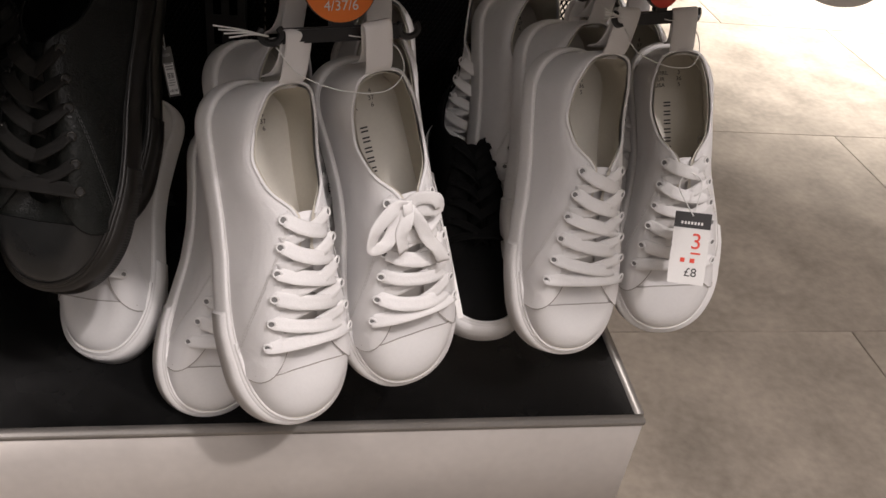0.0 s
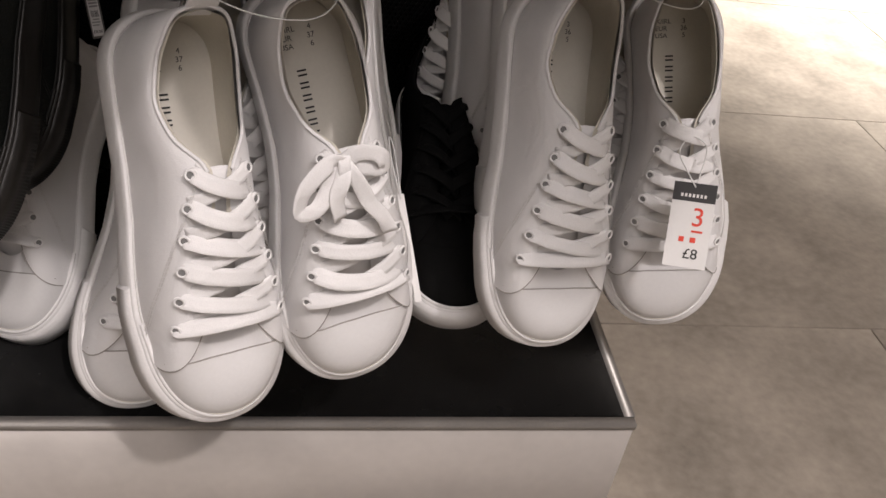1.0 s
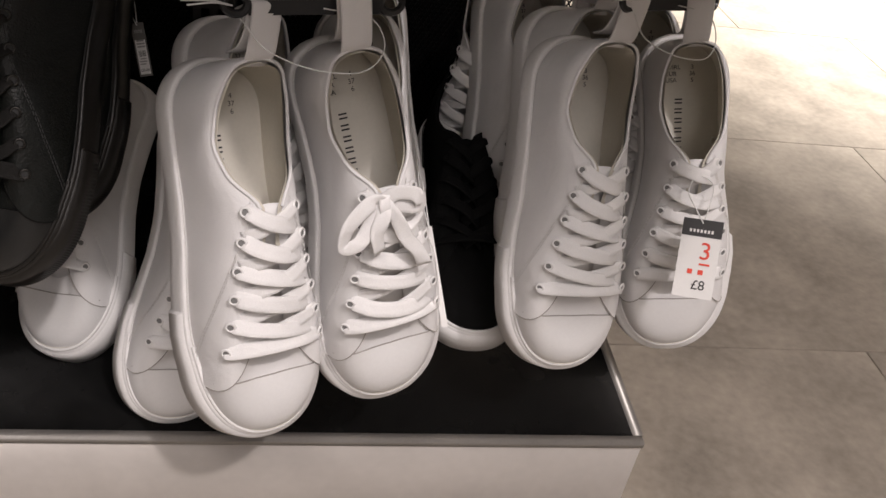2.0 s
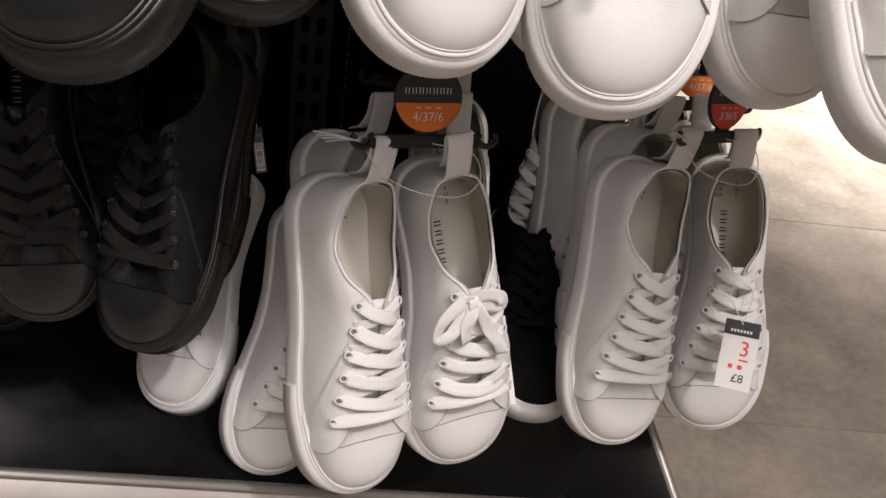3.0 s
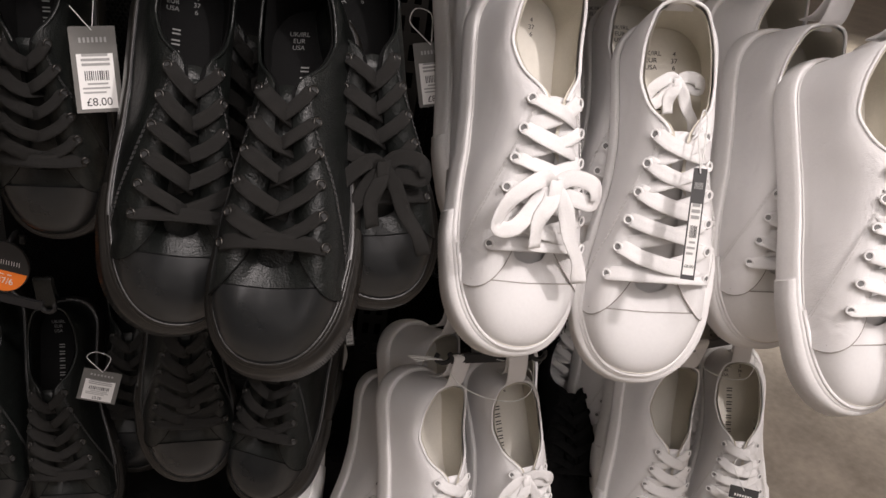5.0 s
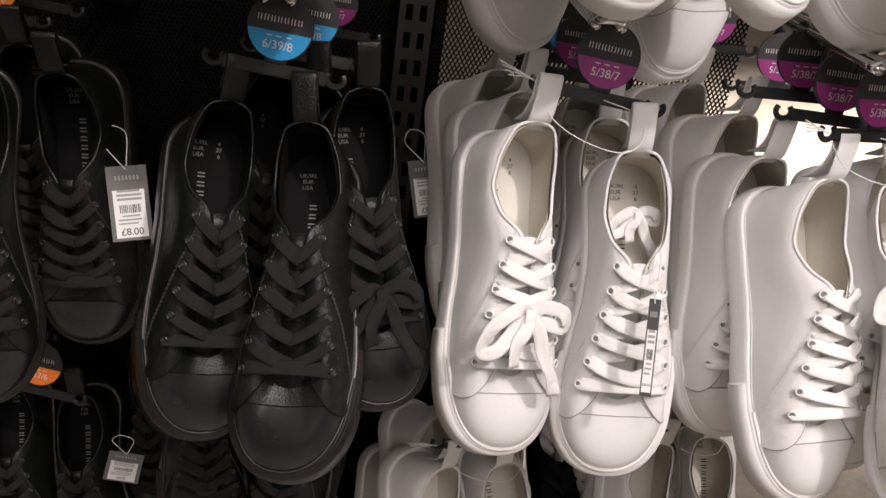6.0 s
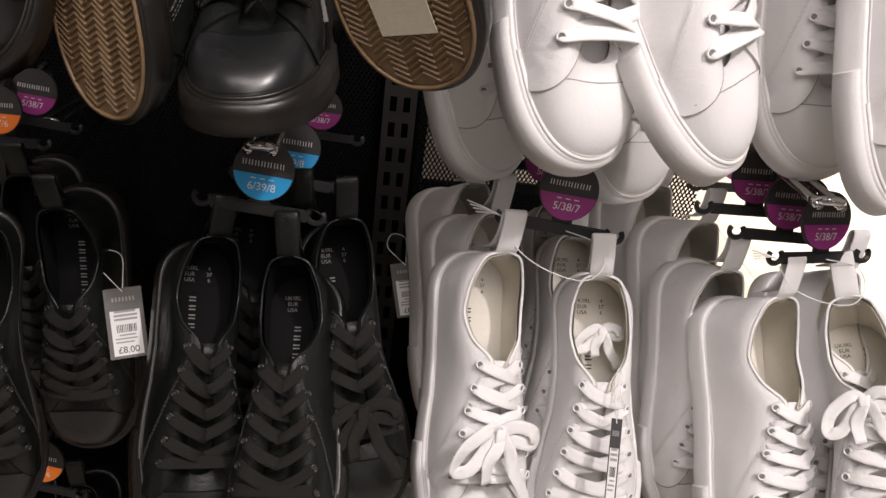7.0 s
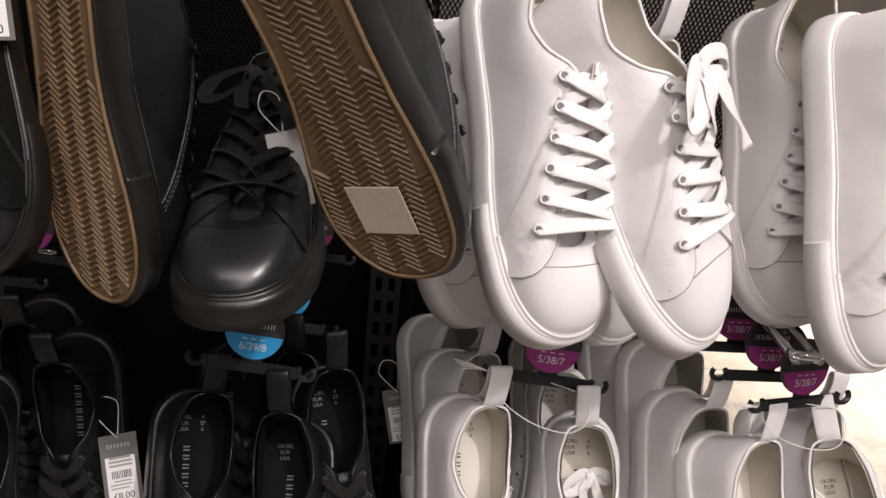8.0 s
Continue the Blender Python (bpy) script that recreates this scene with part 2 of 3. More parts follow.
def upper_point(u, v, hand, out=0.0):
    b = outline(u, hand, 0.0046 - out + flare(u, SOLE))
    b.z = SOLE - 0.002
    t = rail(u, hand)
    k = u if u <= 1 else 2 - u
    ctrl = b.lerp(t, 0.10)
    ctrl.z = b.z + (t.z - b.z) * (0.9 if k < 0.55 else 0.9 + 0.16 * min(1, (k - 0.55) / 0.3))
    p = b * (1 - v) ** 2 + ctrl * (2 * v * (1 - v)) + t * v * v
    # the cloth is a little uneven between sole and collar
    dent = noise.noise(Vector((p.x * 22 + 5 * hand, p.y * 26, p.z * 22))) * 0.0022 * v * (1 - v) * 4 * (1 if k < 0.6 else 0.35)
    p.x += dent * (1 if u <= 1 else -1)
    p.z += out * v
    return p


PERIM = 96



EYELETS = {}


def eyelet_spot(i, side, hand):
    """Place and normal of an eyelet on its row beside the lace gap."""
    if (i, side, hand) in EYELETS:
        return EYELETS[i, side, hand]
    y = 0.1825 - 0.0175 * i
    x = side * (0.0305 - 0.0032 * i) + midline(y, hand)
    best, step = (0.70 - 0.05 * i, 0.75), (0.16, 0.22)
    for _ in range(9):
        tries = [(best[0] + step[0] * p / 3, min(0.99, best[1] + step[1] * q / 3)) for p in range(-3, 4) for q in range(-3, 4)]
        best = min(tries, key=lambda kv: (Vector(upper_point(kv[0] if side > 0 else 2 - kv[0], kv[1], hand)[:2]) - Vector((x, y))).length)
        step = (step[0] * 0.5, step[1] * 0.5)
    u, v = best[0] if side > 0 else 2 - best[0], best[1]
    nor = (upper_point(u, v - 0.06, hand) - upper_point(u, v + 0.06, hand)).cross(upper_point(u + 0.03, v, hand) - upper_point(u - 0.03, v, hand)).normalized()
    nor = nor if nor.z > 0 else -nor
    EYELETS[i, side, hand] = upper_point(u, v, hand) + nor * 0.0026, nor
    return EYELETS[i, side, hand]


def eyelet_place(i, side, hand):
    return eyelet_spot(i, side, hand)[0]


def lace_path(a, b, lift):
    """From one eyelet over the tongue to another."""
    mid = (a + b) / 2 + Vector((0, 0, lift))
    a2 = a.lerp(b, 0.22) + Vector((0, 0, lift * 0.75))
    b2 = a.lerp(b, 0.78) + Vector((0, 0, lift * 0.75))
    return smooth_path([a + Vector((0, 0, -0.0025)), a.lerp(b, 0.04) + Vector((0, 0.0, 0.0016)), a2, mid, b2, b + Vector((0, 0, -0.001))], 4)


def quarter_back(v):
    """Where the stitched back edge of a quarter runs, from the sole (v = 0) up to the collar."""
    return 0.655 - 0.205 * v


STYLE = {
    "white": dict(upper=white_canvas, sole=white_rubber, cap=white_cap, lace=white_lace, lining=cream_lining, insole=cream_insole, seam=seam_grey, edge=edge_shade, eyelet=white_rubber, hole_shade=print_dim, ink=print_ink, base=white_rubber),
    "two_tone": dict(upper=black_lining, sole=white_rubber, cap=black_lining, lace=black_lining, lining=black_lining, insole=black_lining, seam=black_lining, edge=black_lining, eyelet=black_lining, hole_shade=black_lining, ink=black_lining, base=white_rubber),
    "black": dict(upper=black_leather, sole=black_rubber, cap=black_cap, lace=black_lace, lining=black_lining, insole=black_lining, seam=seam_black, edge=black_lining, eyelet=gun_metal, hole_shade=print_ink, ink=print_dim, base=brown_rubber),
}


def build_shoe(colour, hand, sizes=("4", "37", "6"), bow=False, tread=False):
    s = STYLE[colour]
    shoe = new("shoe")
    us = [2 * i / PERIM for i in range(PERIM)]
    # rubber sidewall
    rows = []
    for inset, z in ((0.005, 0.0), (0.0012, 0.0008), (0, 0.003), (-0.0004, 0.010), (0.0003, 0.0180), (0.0010, 0.0222), (0.0019, 0.0232), (0.0034, 0.0234), (0.010, 0.0230)):
        rows.append([outline(u, hand, inset + flare(u, z)) + Vector((0, 0, z)) for u in us])
    part("sidewall", grid_bm(rows, closed_v=True), s["sole"], shoe)
    # underside
    bm = bmesh.new()
    bm.faces.new([bm.verts.new(outline(u, hand, 0.005) + Vector((0, 0, 0.0002))) for u in us])
    base = part("outsole", bm, s["base"], shoe, smooth=False)
    if tread:
        bm = bmesh.new()
        step, cols = 0.0044, 5
        for r in range(-8, 64):
            for c in range(-cols, cols):
                w = 0.0102
                x0, x1 = c * w, (c + 1) * w
                y0 = r * step + (w * 0.62 if c % 2 else 0)
                y1 = r * step + (0 if c % 2 else w * 0.62)
                ok = all(0.006 < y < LENGTH - 0.006 and abs(x) < half_width(y) - 0.004 for x, y in ((x0, y0), (x1, y1), (x0, y0 + 0.003), (x1, y1 + 0.003)))
                if not ok:
                    continue
                dx0, dx1 = midline(y0, hand), midline(y1, hand)
                low = [bm.verts.new((x + d, y, 0.0004)) for x, d, y in ((x0, dx0, y0 - 0.0003), (x1, dx1, y1 - 0.0003), (x1, dx1, y1 + 0.0027), (x0, dx0, y0 + 0.0027))]
                top = [bm.verts.new((x + d, y, -0.0014)) for x, d, y in ((x0, dx0, y0 + 0.0006), (x1, dx1, y1 + 0.0006), (x1, dx1, y1 + 0.0018), (x0, dx0, y0 + 0.0018))]
                bm.faces.new(top)
                for k in range(4):
                    bm.faces.new((low[k], low[(k + 1) % 4], top[(k + 1) % 4], top[k]))
        tagged(part("tread", bm, s["base"], base, smooth=False), kind="stuff")
        if tread == 2:
            part("sticker", box_bm(-0.019 + midline(0.21, hand), 0.019 + midline(0.21, hand), 0.180, 0.216, -0.0022, -0.0016), sticker_beige, base, "torn beige paper sticker", smooth=False)
        rim = [outline(u, hand, 0.0035) + Vector((0, 0, -0.0006)) for u in us]
        part("tread_rim", tube_bm(rim, 0.0016, 5, True), s["base"], base)
    # raised line round the toe and ribbed toe bumper
    front = [outline(0.64 + 0.72 * i / 48, hand, 0.0034 + flare(0.64 + 0.72 * i / 48, SOLE)) + Vector((0, 0, 0.0238)) for i in range(49)]
    part("welt", tube_bm(front, 0.0016, 8), s["sole"], shoe)
    rows = [[], [], [], [], [], []]
    n = 250
    for i in range(n + 1):
        u = 0.575 + 0.85 * i / n
        end = i in (0, n)
        rib = 0.0004 if end else -0.0013 - (0.0005 if i % 2 else 0.0)
        lip = 0.0004 if end else -0.0016
        for row, inset, z in zip(rows, (0.0006, rib, rib, lip, lip, 0.0009), (0.0016, 0.0026, 0.0130, 0.0140, 0.0196, 0.0212)):
            row.append(outline(u, hand, inset + flare(u, z)) + Vector((0, 0, z)))
    bm = grid_bm([row[1:-1] for row in rows])
    for a in (0, -2):
        grid_bm([row[a:a + 2] if a == 0 else row[-2:] for row in rows], bm=bm)
    part("toe_bumper", bm, s["sole"], shoe)
    # upper, its lining and the bound collar
    steps = 12
    rows = [[upper_point(u, j / steps, hand) for u in us] for j in range(steps + 1)]
    part("upper", grid_bm(rows, closed_v=True), s["upper"], shoe)
    rows = []
    for j in range(7):
        row = []
        for i in range(61):
            u = (-0.62 + 1.24 * i / 60) % 2
            p = upper_point(u, j / 6, hand)
            d = Vector((midline(p.y, hand), min(max(p.y, 0.04), 0.2), p.z)) - p
            d.z = 0
            row.append(p + d.normalized() * min(0.0028, d.length * 0.4) + Vector((0, 0, -0.0012 if 1 < j < 6 else 0)))
        rows.append(row)
    part("lining", grid_bm(rows), s["lining"], shoe)
    # quarters: a layer over each side that holds the eyelets, with a stitched back edge
    for side in (0, 1):
        rows = []
        for i in range(27):
            row = []
            q = min(max(i - 1, 0), 24) / 24
            for j in range(13):
                v = j / 12
                back, fore = quarter_back(v), 0.712 + 0.112 * v ** 0.8
                k = back + (fore - back) * q
                out = -0.0005 if i in (0, 26) else (0.0007 * min(1.0, q / 0.3) - 0.0003 if colour == "white" else 0.0010) + 0.0019 * max(0.0, (q - 0.55) / 0.45)
                row.append(upper_point(k if side == 0 else 2 - k, v, hand, out) + Vector((0, 0, (0.0001 if colour == "white" else 0.0003) if i not in (0, 26) else -0.0003)))
            rows.append(row)
        bm = grid_bm(rows[1:-1])
        grid_bm(rows[:2], bm=bm)
        grid_bm(rows[-2:], bm=bm)
        quarter = part("quarter", bm, s["upper"], shoe)
        # thin line painting the shadow at the quarter's front step
        part("front_seam", tube_bm([p + Vector((0, 0.0004, -0.0001)) for p in rows[-2][1:-1]], 0.0004, 5), s["edge"], quarter)
        for near in (0.007, 0.0155):
            bm = bmesh.new()
            for i in range(34):
                ends = []
                for q in (i / 34, (i + 0.68) / 34):
                    v = 0.96 - 0.92 * q
                    k = quarter_back(v) + near
                    ends.append(upper_point(k if side == 0 else 2 - k, v, hand, 0.0013) + Vector((0.0002 if side == 0 else -0.0002, 0, 0.0005)))
                tube_bm(ends, 0.0003 if colour == "white" else 0.00042, 4, bm=bm)
            part("seam", bm, s["seam"], shoe)
    edge = [rail((-0.5 + i / 60) % 2, hand) + Vector((0, 0, 0.0002)) for i in range(61)]
    part("collar_binding", tube_bm(edge, 0.0012, 6), s["upper"], shoe)
    # toe cap, a smooth shell over the front
    rows = []
    for i in range(41):
        u = 0.70 + 0.60 * i / 40
        cap_y = 0.2045 + 0.003 * max(0.0, 1 - abs(u - 1) / 0.3) ** 0.5
        lo, hi = 0.0, 1.0
        for _ in range(18):
            m = (lo + hi) / 2
            if upper_point(u, m, hand).y > cap_y:
                lo = m
            else:
                hi = m
        rows.append([upper_point(u, lo * min(j, 9) / 9, hand, 0.0016 if j < 10 else -0.0004) for j in range(11)])
    bm = grid_bm([row[:10] for row in rows])
    grid_bm([row[9:] for row in rows], bm=bm)
    cap = part("toe_cap", bm, s["cap"], shoe)
    # thin line painting the shadow gap behind the cap's edge
    part("cap_seam", tube_bm([row[9] + Vector((0, -0.0005, -0.0002)) for row in rows], 0.0005, 5), s["edge"], cap)
    # insole with its printed size
    bm = bmesh.new()
    bm.faces.new([bm.verts.new(outline(u, hand, 0.0075) + Vector((0, 0, SOLE + 0.003))) for u in us])
    insole = part("insole", bm, s["insole"], shoe, smooth=False)
    bm = bmesh.new()
    rows_txt = (("UK/IRL", 0), ("EUR", 1), ("USA", 2))
    for words, i in rows_txt:
        for txt, x in ((words, 0.0085), (sizes[i], -0.0075)):
            t = text_bm(txt, 0.0047)
            t.transform(Matrix.Translation((x + midline(0.03, hand), 0.026 + 0.0050 * i, SOLE + 0.0036)) @ Matrix.Rotation(math.pi, 4, "Z"))
            me = bpy.data.meshes.new("t")
            t.to_mesh(me)
            t.free()
            bm.from_mesh(me)
            bpy.data.meshes.remove(me)
    tagged(part("size_print", bm, s["ink"], insole, smooth=False), kind="stuff")
    bm = bars_bm([(0.001, 0.0066, 0.050 + 0.0075 * i + e, 0.0511 + 0.0075 * i + e) for i in range(7) for e in (0, 0.0028)])
    for v in bm.verts:
        v.co.z = SOLE + 0.0036
        v.co.x += midline(0.06, hand)
    tagged(part("mark_print", bm, s["ink"], insole, smooth=False), kind="stuff")
    # tongue
    rows = []
    for j in range(13):
        k = j / 12
        y = 0.212 - 0.120 * k
        z = float(np.interp(y, (0.088, 0.094, 0.110, 0.150, 0.186, 0.198, 0.212), (0.0880, 0.0865, 0.0790, 0.0592, 0.0418, 0.0372, 0.0320)))
        w = float(np.interp(k, (0, 0.2, 0.9, 1), (0.027, 0.030, 0.0180, 0.0145)))
        rows.append([Vector((w * a + midline(y, hand), y + 0.003 * a * a * k, z - 0.006 * a * a)) for a in (-1, -0.7, -0.35, 0, 0.35, 0.7, 1)])
    rows += [[p - Vector((0, 0, 0.002)) for p in row] for row in rows[::-1]]
    part("tongue", grid_bm(rows, closed_u=True), s["upper"], shoe)
    # eyelets
    ring = None
    for i in range(6):
        for side in (1, -1):
            p = eyelet_place(i, side, hand)
            if ring is None:
                bm = tube_bm([(0.0028 * math.cos(a), 0.0028 * math.sin(a), 0) for a in [2 * math.pi * q / 12 for q in range(12)]], 0.0009, 5, True)
                # dark disc painted as the shade inside the open eyelet
                bm.faces.new([bm.verts.new((0.0021 * math.cos(2 * math.pi * q / 10), 0.0021 * math.sin(2 * math.pi * q / 10), 0.0001)) for q in range(10)])
                ring = mesh_of("eyelet", bm, s["eyelet"])
                ring.materials.append(s["hole_shade"])
                ring.polygons[len(ring.polygons) - 1].material_index = 1
            ob = new("eyelet", ring)
            ob.parent = shoe
            nor = eyelet_spot(i, side, hand)[1]
            ob.matrix_local = Matrix.Translation(p + nor * 0.0006) @ nor.to_track_quat("Z", "Y").to_matrix().to_4x4()
    # laces: a straight bar below, then crossing bands
    rng = random.Random(int(hand * 3 + 7) + (5 if bow else 0))
    def lace(path, wide=0.0104):
        lean = (rng.uniform(-0.2, 0.2), -0.05 + rng.uniform(-0.3, 0.3), 1)
        part("lace", ribbon_bm(path, [lean] * len(path), wide + rng.uniform(-0.0012, 0.0008), 0.0023, taper=True), s["lace"], shoe)

    lace(lace_path(eyelet_place(0, 1, hand), eyelet_place(0, -1, hand), 0.0098))
    for i in range(1, 6):
        for side in (-1, 1):
            # out of the eyelet, down across the gap and in under the other side
            a, b = eyelet_place(i, side, hand), eyelet_place(i - 1, -side, hand).lerp(eyelet_place(i, -side, hand), 0.32 if side > 0 else 0.1)
            if colour != "white":
                b = eyelet_place(i - 1, -side, hand).lerp(eyelet_place(i - 1, side, hand), 0.36)
            lift = (0.0042 if side < 0 else 0.0072) + rng.uniform(-0.0012, 0.0014)
            sag = 0.002 + rng.uniform(-0.001, 0.0015)
            sink = -0.0030 if colour == "white" else -0.0045
            pts = [a.lerp(b, 0.01) + Vector((0, 0, -0.0022)), a.lerp(b, 0.06) + Vector((0, 0, 0.0018)), a.lerp(b, 0.22) + Vector((0, sag, lift * 0.8)), a.lerp(b, 0.50) + Vector((0, sag * 1.4, lift)), a.lerp(b, 0.76) + Vector((0, sag, lift * 0.5)), a.lerp(b, 0.95) + Vector((0, 0, sink))]
            lace(smooth_path(pts, 4), 0.0104 if side > 0 else 0.0092)
    if bow:
        c = eyelet_place(bow - 1, 1, hand) * 0.5 + eyelet_place(bow - 1, -1, hand) * 0.5 + Vector((0, 0, 0.012))
        if bow == 5:
            c = eyelet_place(5, 1, hand) * 0.7 + eyelet_place(5, -1, hand) * 0.3 + Vector((0, 0.004, 0.008))
        if bow == 9:
            c = Vector((midline(0.06, hand) - 0.004, 0.052, 0.050))
        size = 0.55 if bow == 9 else 0.8 if bow == 5 else 1.0
        for pts in (((0, 0, 0), (0.010, -0.006, 0.007), (0.024, -0.002, 0.009), (0.027, 0.008, 0.003), (0.014, 0.006, 0.002), (0, 0.002, 0)),
                    ((0, 0, 0.001), (-0.010, -0.004, 0.008), (-0.030, 0.010, 0.006), (-0.036, 0.026, -0.001), (-0.024, 0.026, 0.0), (-0.009, 0.008, 0.002), (0, 0.002, 0)),
                    ((0, 0, 0.002), (0.006, 0.012, 0.006), (0.012, 0.030, 0.002), (0.021, 0.044, -0.004), (0.026, 0.058, -0.010)),
                    ((0, 0, 0.002), (-0.004, 0.010, 0.006), (-0.010, 0.022, 0.003), (-0.009, 0.038, -0.004))):
            path = smooth_path([c + Vector((-q[0], q[1], q[2])) * size for q in pts], 5)
            part("bow", ribbon_bm(path, [(0.1 + 0.5 * math.sin(0.35 * q), 0.2, 1) for q in range(len(path))], 0.0104 * (0.5 + 0.5 * size), 0.0013), s["lace"], shoe)
        path = smooth_path([c + Vector(q) * size for q in ((-0.002, -0.006, -0.002), (-0.001, -0.0045, 0.004), (0.0005, 0.0, 0.0058), (0.001, 0.006, 0.0045), (0.002, 0.0085, -0.001))], 4)
        part("knot", ribbon_bm(path, [(0, -1, 0.6)] * 5 + [(0, 0, 1)] * 8 + [(0, 1, 0.6)] * (len(path) - 13), 0.0088 * size, 0.0022), s["lace"], shoe)
    # pull tab at the heel
    path = smooth_path([(0, 0.0115, 0.077), (0, 0.0075, 0.091), (0, -0.004, 0.1005), (0, -0.017, 0.1085), (0, -0.0215, 0.108), (0, -0.020, 0.103), (0, -0.008, 0.095), (0, 0.0005, 0.081), (0, 0.002, 0.064)], 5)
    part("pull_tab", ribbon_bm(path, [(0, 0.5, 1)] * 22 + [(0, 1, -0.4)] * (len(path) - 22), 0.0185, 0.0014), s["upper"], shoe)
    # stitching
    line = [upper_point(u, 0.02, hand, 0.001) + Vector((0, 0, 0.0008)) for u in us]
    part("stitching", tube_bm(line, 0.0006, 4, True), s["seam"], shoe)
    return shoe


KIND = {}


def shoe(colour, hand, place, turn, label, group, bow=0, tread=False, sizes=("4", "37", "6")):
    key = (colour, hand, bow, tread, sizes)
    m = pose(*place, *turn)
    if key not in KIND:
        KIND[key] = build_shoe(colour, hand, sizes, bow, tread)
        ob = KIND[key]
        ob.matrix_basis = m
    else:
        ob = copy_thing(KIND[key], m)
    tagged(ob, label, "shoe", group)
    return ob


# ---- hangers and tickets ----
def bent(bm, m):
    bm.transform(m)
    return bm


def joined(*bms):
    out = bmesh.new()
    for b in bms:
        me = bpy.data.meshes.new("piece")
        b.to_mesh(me)
        b.free()
        out.from_mesh(me)
        bpy.data.meshes.remove(me)
    return out


def disc_bm(r, z0, z1, steps=36, start=0.0, end=2 * math.pi):
    """A flat round plate in the xz plane, or a segment of one."""
    bm = bmesh.new()
    ring = [(r * math.cos(start + (end - start) * i / steps), r * math.sin(start + (end - start) * i / steps)) for i in range(steps + (0 if end - start > 6.28 else 1))]
    front = [bm.verts.new((x, z0, z)) for x, z in ring]
    back = [bm.verts.new((x, z1, z)) for x, z in ring]
    bm.faces.new(front)
    bm.faces.new(back[::-1])
    for i in range(len(ring)):
        bm.faces.new((front[i], back[i], back[(i + 1) % len(ring)], front[(i + 1) % len(ring)]))
    return bm


FACE = Matrix.Rotation(math.pi / 2, 4, "X")
PRINTS = {"orange": orange_print, "red": red_print, "blue": blue_print, "purple": purple_print}
HANGERS = {}


def hanger(colour, words, place, turn, group, ties=0):
    """A black shoe hanger: a bar with two open hooks, a neck and a round size disc."""
    key = (colour, words, ties)
    m = pose(*place, *turn)
    if key in HANGERS:
        return copy_thing(HANGERS[key], m)
    ob = new("shoe_hanger")
    ob.matrix_basis = m
    half = 0.0365
    hooks = []
    for side in (-1, 1):
        arc = [Vector((side * (half + 0.0075) + 0.0065 * math.cos(a), 0, 0.0015 + 0.0055 * math.sin(a))) for a in [math.radians(140 + 260 * k / 14) if side > 0 else math.radians(40 - 260 * k / 14) for k in range(15)]]
        hooks.append(tube_bm(arc, 0.0024, 6))
    part("bar", joined(box_bm(-half - 0.002, half + 0.002, -0.002, 0.002, -0.0048, 0.0048, 0.0012), box_bm(-0.008, 0.008, -0.0018, 0.0018, 0.004, 0.024, 0.001), *hooks), black_plastic, ob, smooth=False)
    hook = smooth_path([(0, 0.0015, 0.036), (0, 0.004, 0.050), (0, 0.016, 0.058), (0, 0.028, 0.052), (0, 0.030, 0.044)], 5)
    part("hook", tube_bm(hook, 0.003, 6), black_plastic, ob)
    r, lift = 0.0235, Matrix.Translation((0, 0, 0.030))
    disc = part("size_disc", bent(disc_bm(r, -0.0022, 0.0012), lift), card_black, ob, smooth=False)
    tilt = math.radians(8)
    part("colour_half", bent(disc_bm(r - 0.0006, -0.0027, -0.0023, 24, math.pi + tilt, 2 * math.pi - tilt), lift), PRINTS[colour], disc, smooth=False)
    t = text_bm(words, 0.0086)
    tagged(part("size_number", bent(t, Matrix.Translation((0, -0.0031, 0.0172)) @ FACE), card_white, disc, smooth=False), kind="stuff")
    t = bars_bm([(-0.0165 + 0.0048 * i, -0.0165 + 0.0048 * i + 0.0007, 0.0006, 0.0048) for i in range(7)] + [(-0.0165 + 0.0048 * i + 0.0022, -0.0165 + 0.0048 * i + 0.0029, 0.0006, 0.0048) for i in range(7)] + [(-0.009 + 0.007 * i, -0.005 + 0.007 * i, -0.0092, -0.0084) for i in range(3)])
    tagged(part("mark_bar", bent(t, Matrix.Translation((0, -0.0031, 0.0325)) @ FACE), card_white, disc, smooth=False), kind="stuff")
    if ties:
        loop = smooth_path([(0.004, -0.003, -0.001), (0.030, -0.010, -0.006), (0.036, -0.016, -0.022), (0.022, -0.020, -0.034), (-0.006, -0.017, -0.032), (-0.030, -0.008, -0.022), (-0.042, -0.004, -0.006)], 6)
        part("tie_loop", tube_bm(loop, 0.00045, 5), clear_thread, ob)
        bm = None
        for k in range(4):
            tail = smooth_path([(-0.046, -0.004, 0.001), (-0.056 - 0.002 * k, -0.007, 0.003 + 0.001 * k), (-0.070 - 0.003 * k, -0.008 - 0.002 * k, 0.002 + 0.0028 * k)], 4)
            bm = tube_bm(tail, 0.0005, 5, bm=bm)
        part("tie_tail", bm, clear_thread, ob)
    tagged(ob, "black plastic shoe hanger with a %s and black size disc" % colour, "hanger", group)
    HANGERS[key] = ob
    return ob


